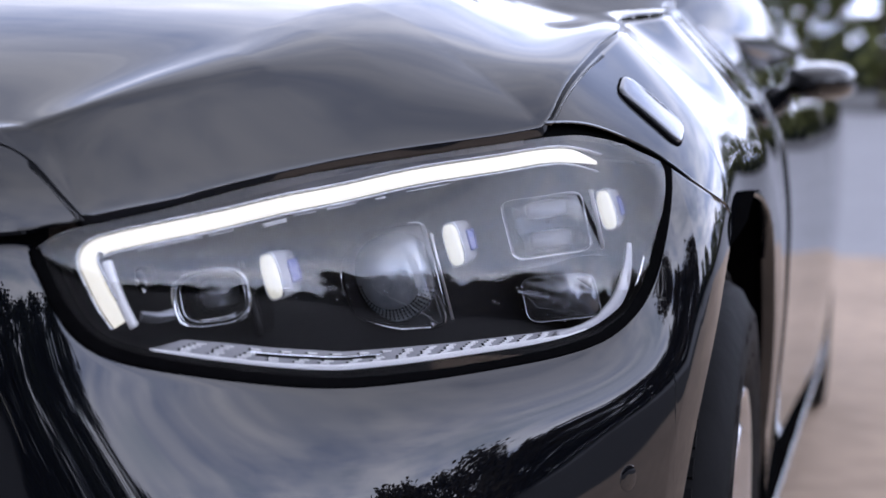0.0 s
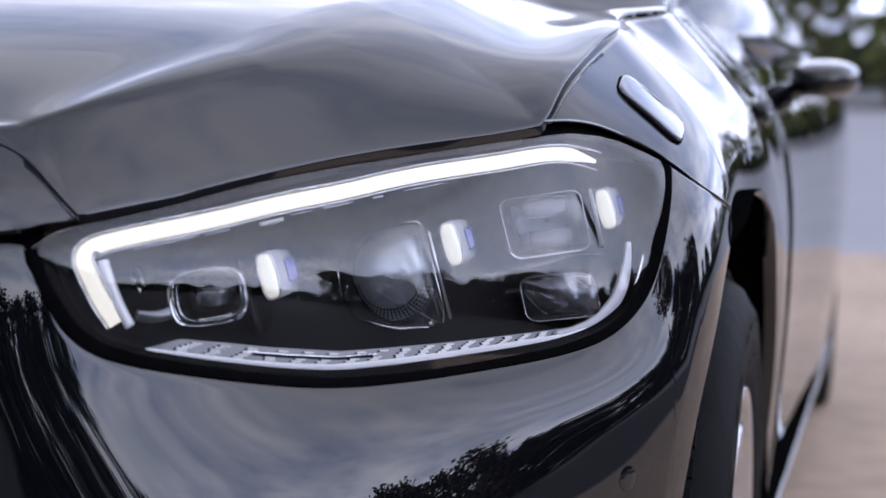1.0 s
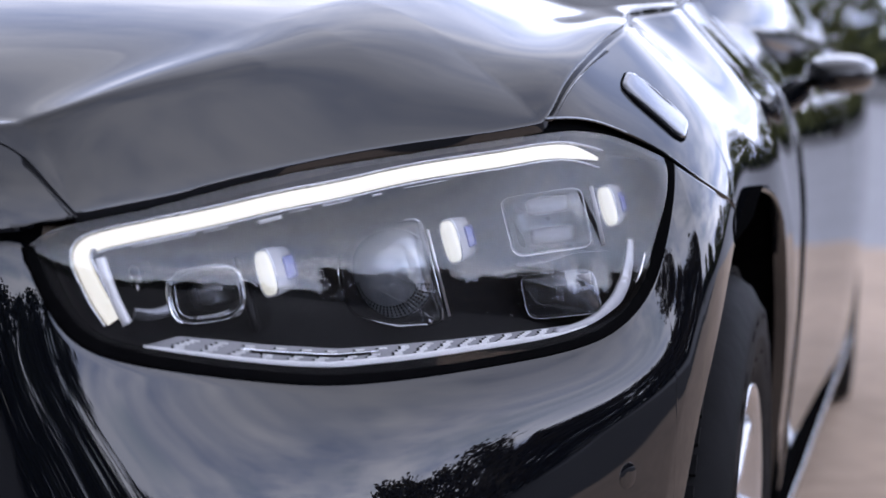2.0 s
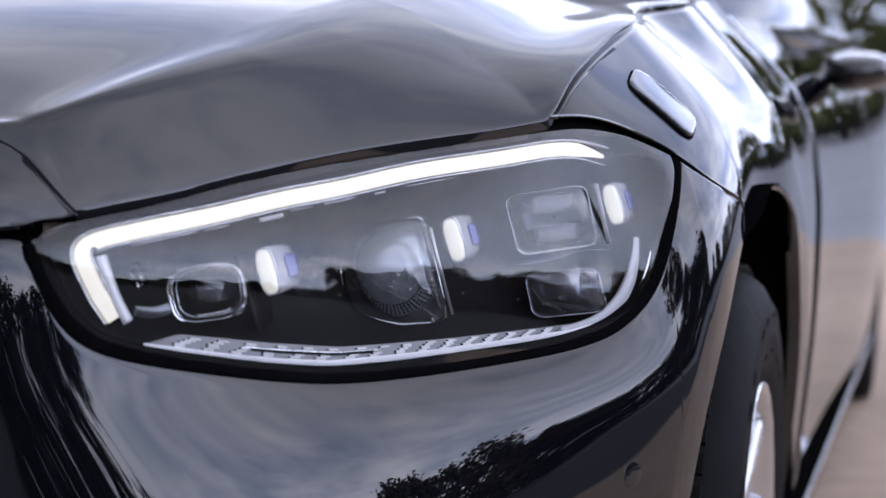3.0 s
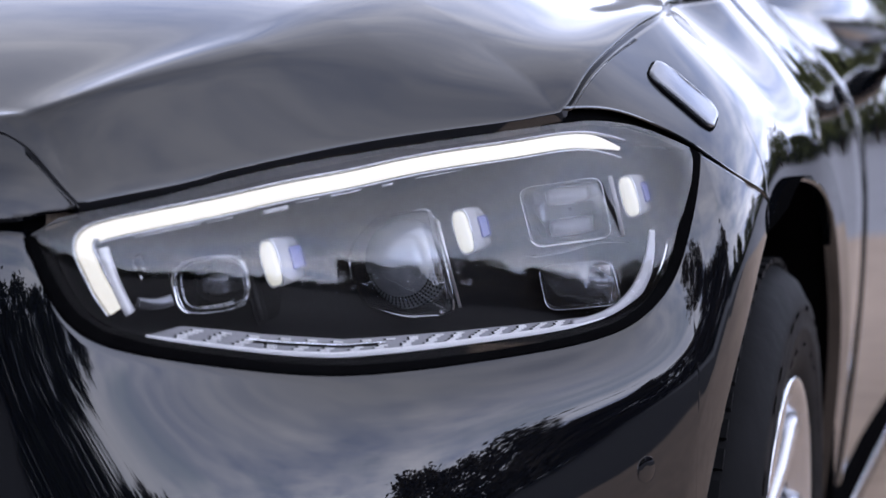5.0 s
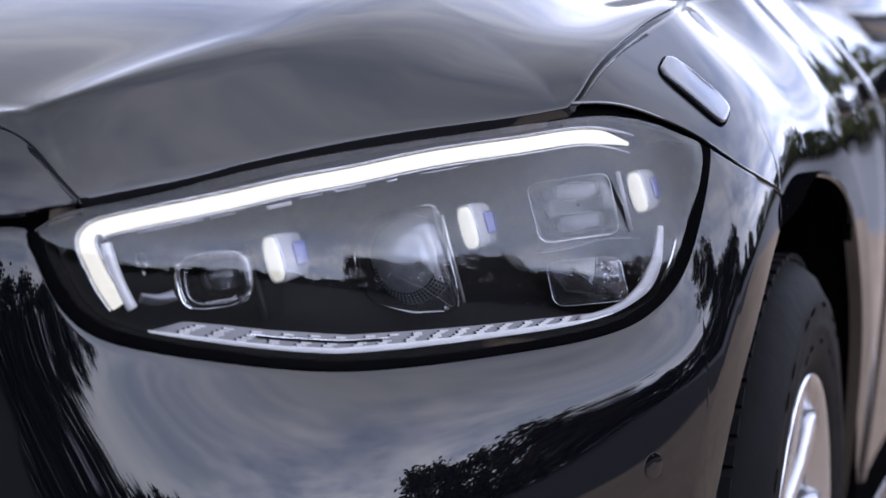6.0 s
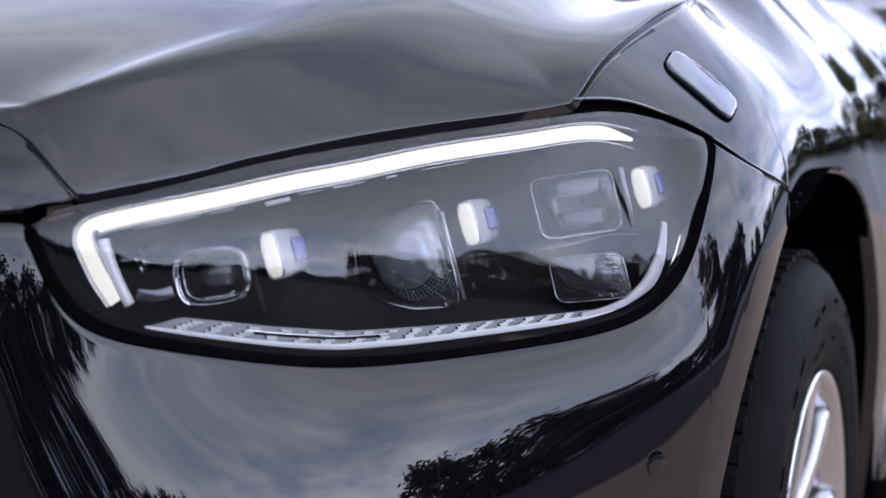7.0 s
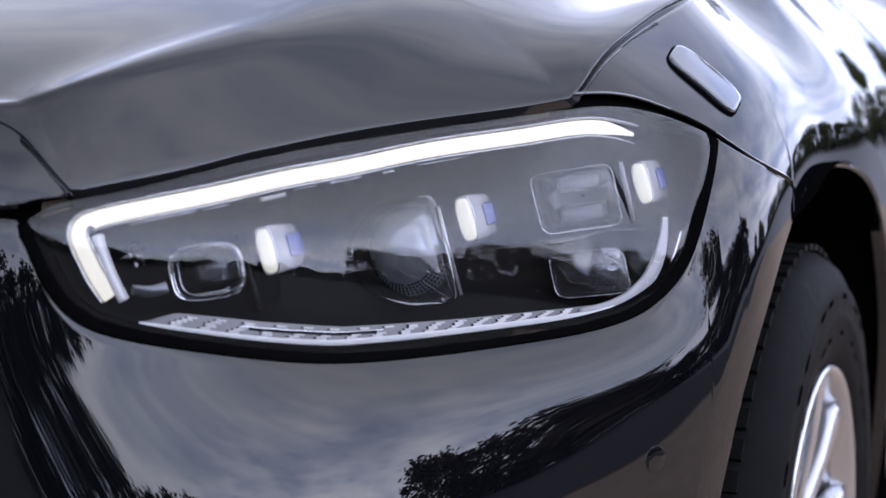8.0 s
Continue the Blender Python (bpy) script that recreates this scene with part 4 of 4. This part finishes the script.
def build_strip():
    top = [(a, edge_at(STRIP_TOP, a)) for a in np.linspace(17.6, 41.4, 120)]
    low = [(a, edge_at(STRIP_LOW, a)) for a in np.linspace(17.5, 41.5, 120)]
    place = lambda i, t, d=0.0: Vector(lens_at(top[i][0] + (low[i][0] - top[i][0]) * t, top[i][1] + (low[i][1] - top[i][1]) * t, 0.021 - 0.008 * t - d))
    rows = [[place(i, t, d) for t, d in ((0.0, 0), (0.25, 0), (0.5, 0), (0.75, 0), (1.0, 0), (1.0, 0.003))] for i in range(120)]
    part("chrome_strip", grid(rows), STRIP, lamp, "satin silver strip with rows of small slots")
    dark, bright = None, None
    for g in range(18):
        for k in range(6):
            i = int(119 * (0.045 + g * 0.0535 + k * 0.0062))
            t = 0.80 - 0.125 * k
            if i > 117 or (i < 6 and k > 2) or (22 < i < 54 and 0.2 < t < 0.5):
                continue
            p, q = place(i, t, 0.0004), place(i + 1, t, 0.0004)
            u = (q - p).normalized()
            turn = Matrix((u, UP.cross(u).normalized(), UP)).transposed().to_4x4()
            dark, bright = dark or bmesh.new(), bright or bmesh.new()
            box(dark, p - u * 0.0008, (0.0020, 0.0014, 0.0009), turn)
            box(bright, p + u * 0.0042, (0.0080, 0.0018, 0.0011), turn)
    tagged(part("strip_slots", dark, RUBBER, lamp, "", False), kind="stuff")
    tagged(part("strip_ribs", bright, RIB, lamp, "", False), kind="stuff")
    pts = [place(i, 0.42, 0.0006) for i in range(22, 52)]
    part("strip_edge", sweep([place(i, 0.93, 0.002) for i in range(120)], 0.0050, 0.003, lambda i: AHEAD, 5), RIB, lamp, "bright lower edge of the strip")
    part("strip_groove", sweep(pts, 0.0026, 0.0016, lambda i: AHEAD, 4), BLACK, lamp)
    pts = [place(i, 0.34, 0.001) for i in range(20, 54)]
    part("strip_bar", sweep(pts, 0.0016, 0.0016, lambda i: AHEAD, 4), CHROME, lamp)
    # bright guide that climbs the outer end
    pts = [lens_at(a, z, 0.014) for a, z in smooth_path([(45.28, 0.7800), (44.75, 0.7467), (43.3, 0.7202), (41.2, 0.7068), (39.3, 0.7030)], 40)]
    part("outer_guide", sweep(pts, 0.0115, 0.006, lambda i: AHEAD + ACROSS * 0.5, 6, lambda t: 0.45 + 0.55 * min(1, t * 3)), WHITE_PLASTIC, lamp, "silver guide curving up the outer end")
    pts = [lens_at(a, z, 0.010) for a, z in smooth_path([(46.2, 0.768), (45.5, 0.7430), (43.9, 0.7165), (41.6, 0.7030), (39.3, 0.6985)], 40)]
    part("outer_guide", sweep(pts, 0.0022, 0.003, lambda i: AHEAD + ACROSS * 0.5, 4), CHROME, lamp)


build_shell()
build_guide()
for a, z in ((22.78, 0.7702), (32.75, 0.7870), (44.40, 0.8086)):
    build_signature(a, z)
build_projectors()
build_strip()


# ---- the ground and what stands far off ----
def flat_sheet(name, x0, x1, y0, y1, z, mat, label, step):
    xs, ys = np.arange(x0, x1 + 0.01, step), np.arange(y0, y1 + 0.01, step)
    ob = part(name, grid([[(x, y, z) for y in ys] for x in xs]), mat)
    return tagged(ob, label, name, "", "structure")


flat_sheet("ground", -600, 600, -600, 600, 0.0, ASPHALT, "grey asphalt running to the trees", 60)
flat_sheet("road", -40, 40, 8.0, 42, 0.004, CONCRETE, "pale grey concrete road behind the car", 2)
flat_sheet("pavement", -5.4, 5.4, 0.3, 8.5, 0.010, PAVING, "pale tan paved yard under and beside the car", 0.6)


def leaf_clumps(bm, rng, centre, spread, count, size, flatten=1.0):
    """Many small leaf blades, gathered round a point."""
    for _ in range(count):
        d = rng.normal(size=3) * np.array(spread) * np.array((1, 1, flatten))
        p = Vector(np.array(centre) + d)
        n = Vector(rng.normal(size=3)).normalized()
        u = n.orthogonal().normalized() * size * (0.6 + 0.8 * rng.random())
        w = n.cross(u).normalized() * size * (0.4 + 0.5 * rng.random())
        bm.faces.new([bm.verts.new(q) for q in (p - u, p - w * 0.8, p + u, p + w)])


def trunk_rings(x, y, h, r, rng):
    rings = []
    for k in range(7):
        t = k / 6
        rr = r * (1 - 0.85 * t)
        rings.append([Vector((x + rr * math.cos(a) + 0.05 * math.sin(3 * t), y + rr * math.sin(a), h * t - 0.05)) for a in np.linspace(0, 2 * math.pi, 9)[:-1]])
    return rings


def build_tree(x, y, h, rng, kind):
    words = {"conifer": "dark green conifer beyond the yard", "leafy": "leafy green tree beyond the yard",
             "dark": "dense dark leafy tree beyond the yard", "brown": "brownish leafy tree standing in for a brown block beside the yard"}
    tree = tagged(new("tree"), words[kind], "tree", "trees round the yard")
    tree.location = (x, y, 0)
    part("trunk", loft(trunk_rings(0, 0, h * 0.92, h * 0.018, rng)), BARK, tree)
    bm = bmesh.new()
    if kind == "conifer":
        for k in range(26):
            t = 0.12 + 0.88 * k / 25
            reach = h * 0.17 * (1 - t) ** 0.85 + 0.12
            for j in range(7):
                a = rng.random() * 6.28
                c = (math.cos(a) * reach * 0.65, math.sin(a) * reach * 0.65, h * t - reach * 0.2)
                leaf_clumps(bm, rng, c, (reach * 0.32, reach * 0.32, 0.16), 9, 0.26 + 0.2 * (1 - t))
    else:
        for k in range(34):
            a, b = rng.random() * 6.28, rng.random()
            r = h * 0.27 * (0.35 + 0.65 * rng.random()) * (1.25 - 0.75 * b)
            c = (math.cos(a) * r, math.sin(a) * r, h * (0.14 + 0.78 * b))
            leaf_clumps(bm, rng, c, (h * 0.07, h * 0.07, h * 0.06), 42, 0.24 if kind == "leafy" else 0.58)
    part("crown", bm, {"conifer": NEEDLE, "leafy": LEAF, "dark": DARK_LEAF, "brown": BROWN_LEAF}[kind], tree, smooth=False)


rng = np.random.default_rng(7)
# trees behind the car
for k in range(26):
    build_tree(-24 + 3.1 * k + rng.random(), 50 + 9 * rng.random() - 0.25 * k, 6.2 + 3.2 * rng.random(), rng, "leafy")
# woods in front of the car and along its side
for k in range(64):
    bearing = -215 + 3.9 * k
    d = 74 + 22 * rng.random()
    if -125 < bearing < -60:
        kind, h = "dark", 11.0 + 5 * rng.random()
    elif -60 <= bearing < -18:
        kind, h = ("conifer" if k % 3 == 0 else "dark"), 3.8 + 2.8 * rng.random()
    elif bearing >= -18:
        # added out of view, for the brown block mirrored in the paint
        kind, h, d = "brown", 12.0 + 5 * rng.random(), 0.75 * d
    else:
        kind, h = "conifer", 5.5 + 5 * rng.random()
    build_tree(4 + d * math.cos(radians(bearing)), d * math.sin(radians(bearing)), h, rng, kind)


def build_hedge():
    """The low, dense growth that closes the horizon between the trees."""
    bm = bmesh.new()
    for k in range(900):
        a = 2 * math.pi * k / 900
        d = 96 + 8 * rng.random()
        # taller where the woods stand before the car and at its side
        h = 1.9 if math.sin(a) < 0.35 else 1.4
        leaf_clumps(bm, rng, (d * math.cos(a), d * math.sin(a), h), (0.9, 0.9, 0.75 * h), 30, 0.75)
    tagged(part("far_woods", bm, NEEDLE, smooth=False), "low dark woods along the horizon", "woods", "", "stuff")


build_hedge()
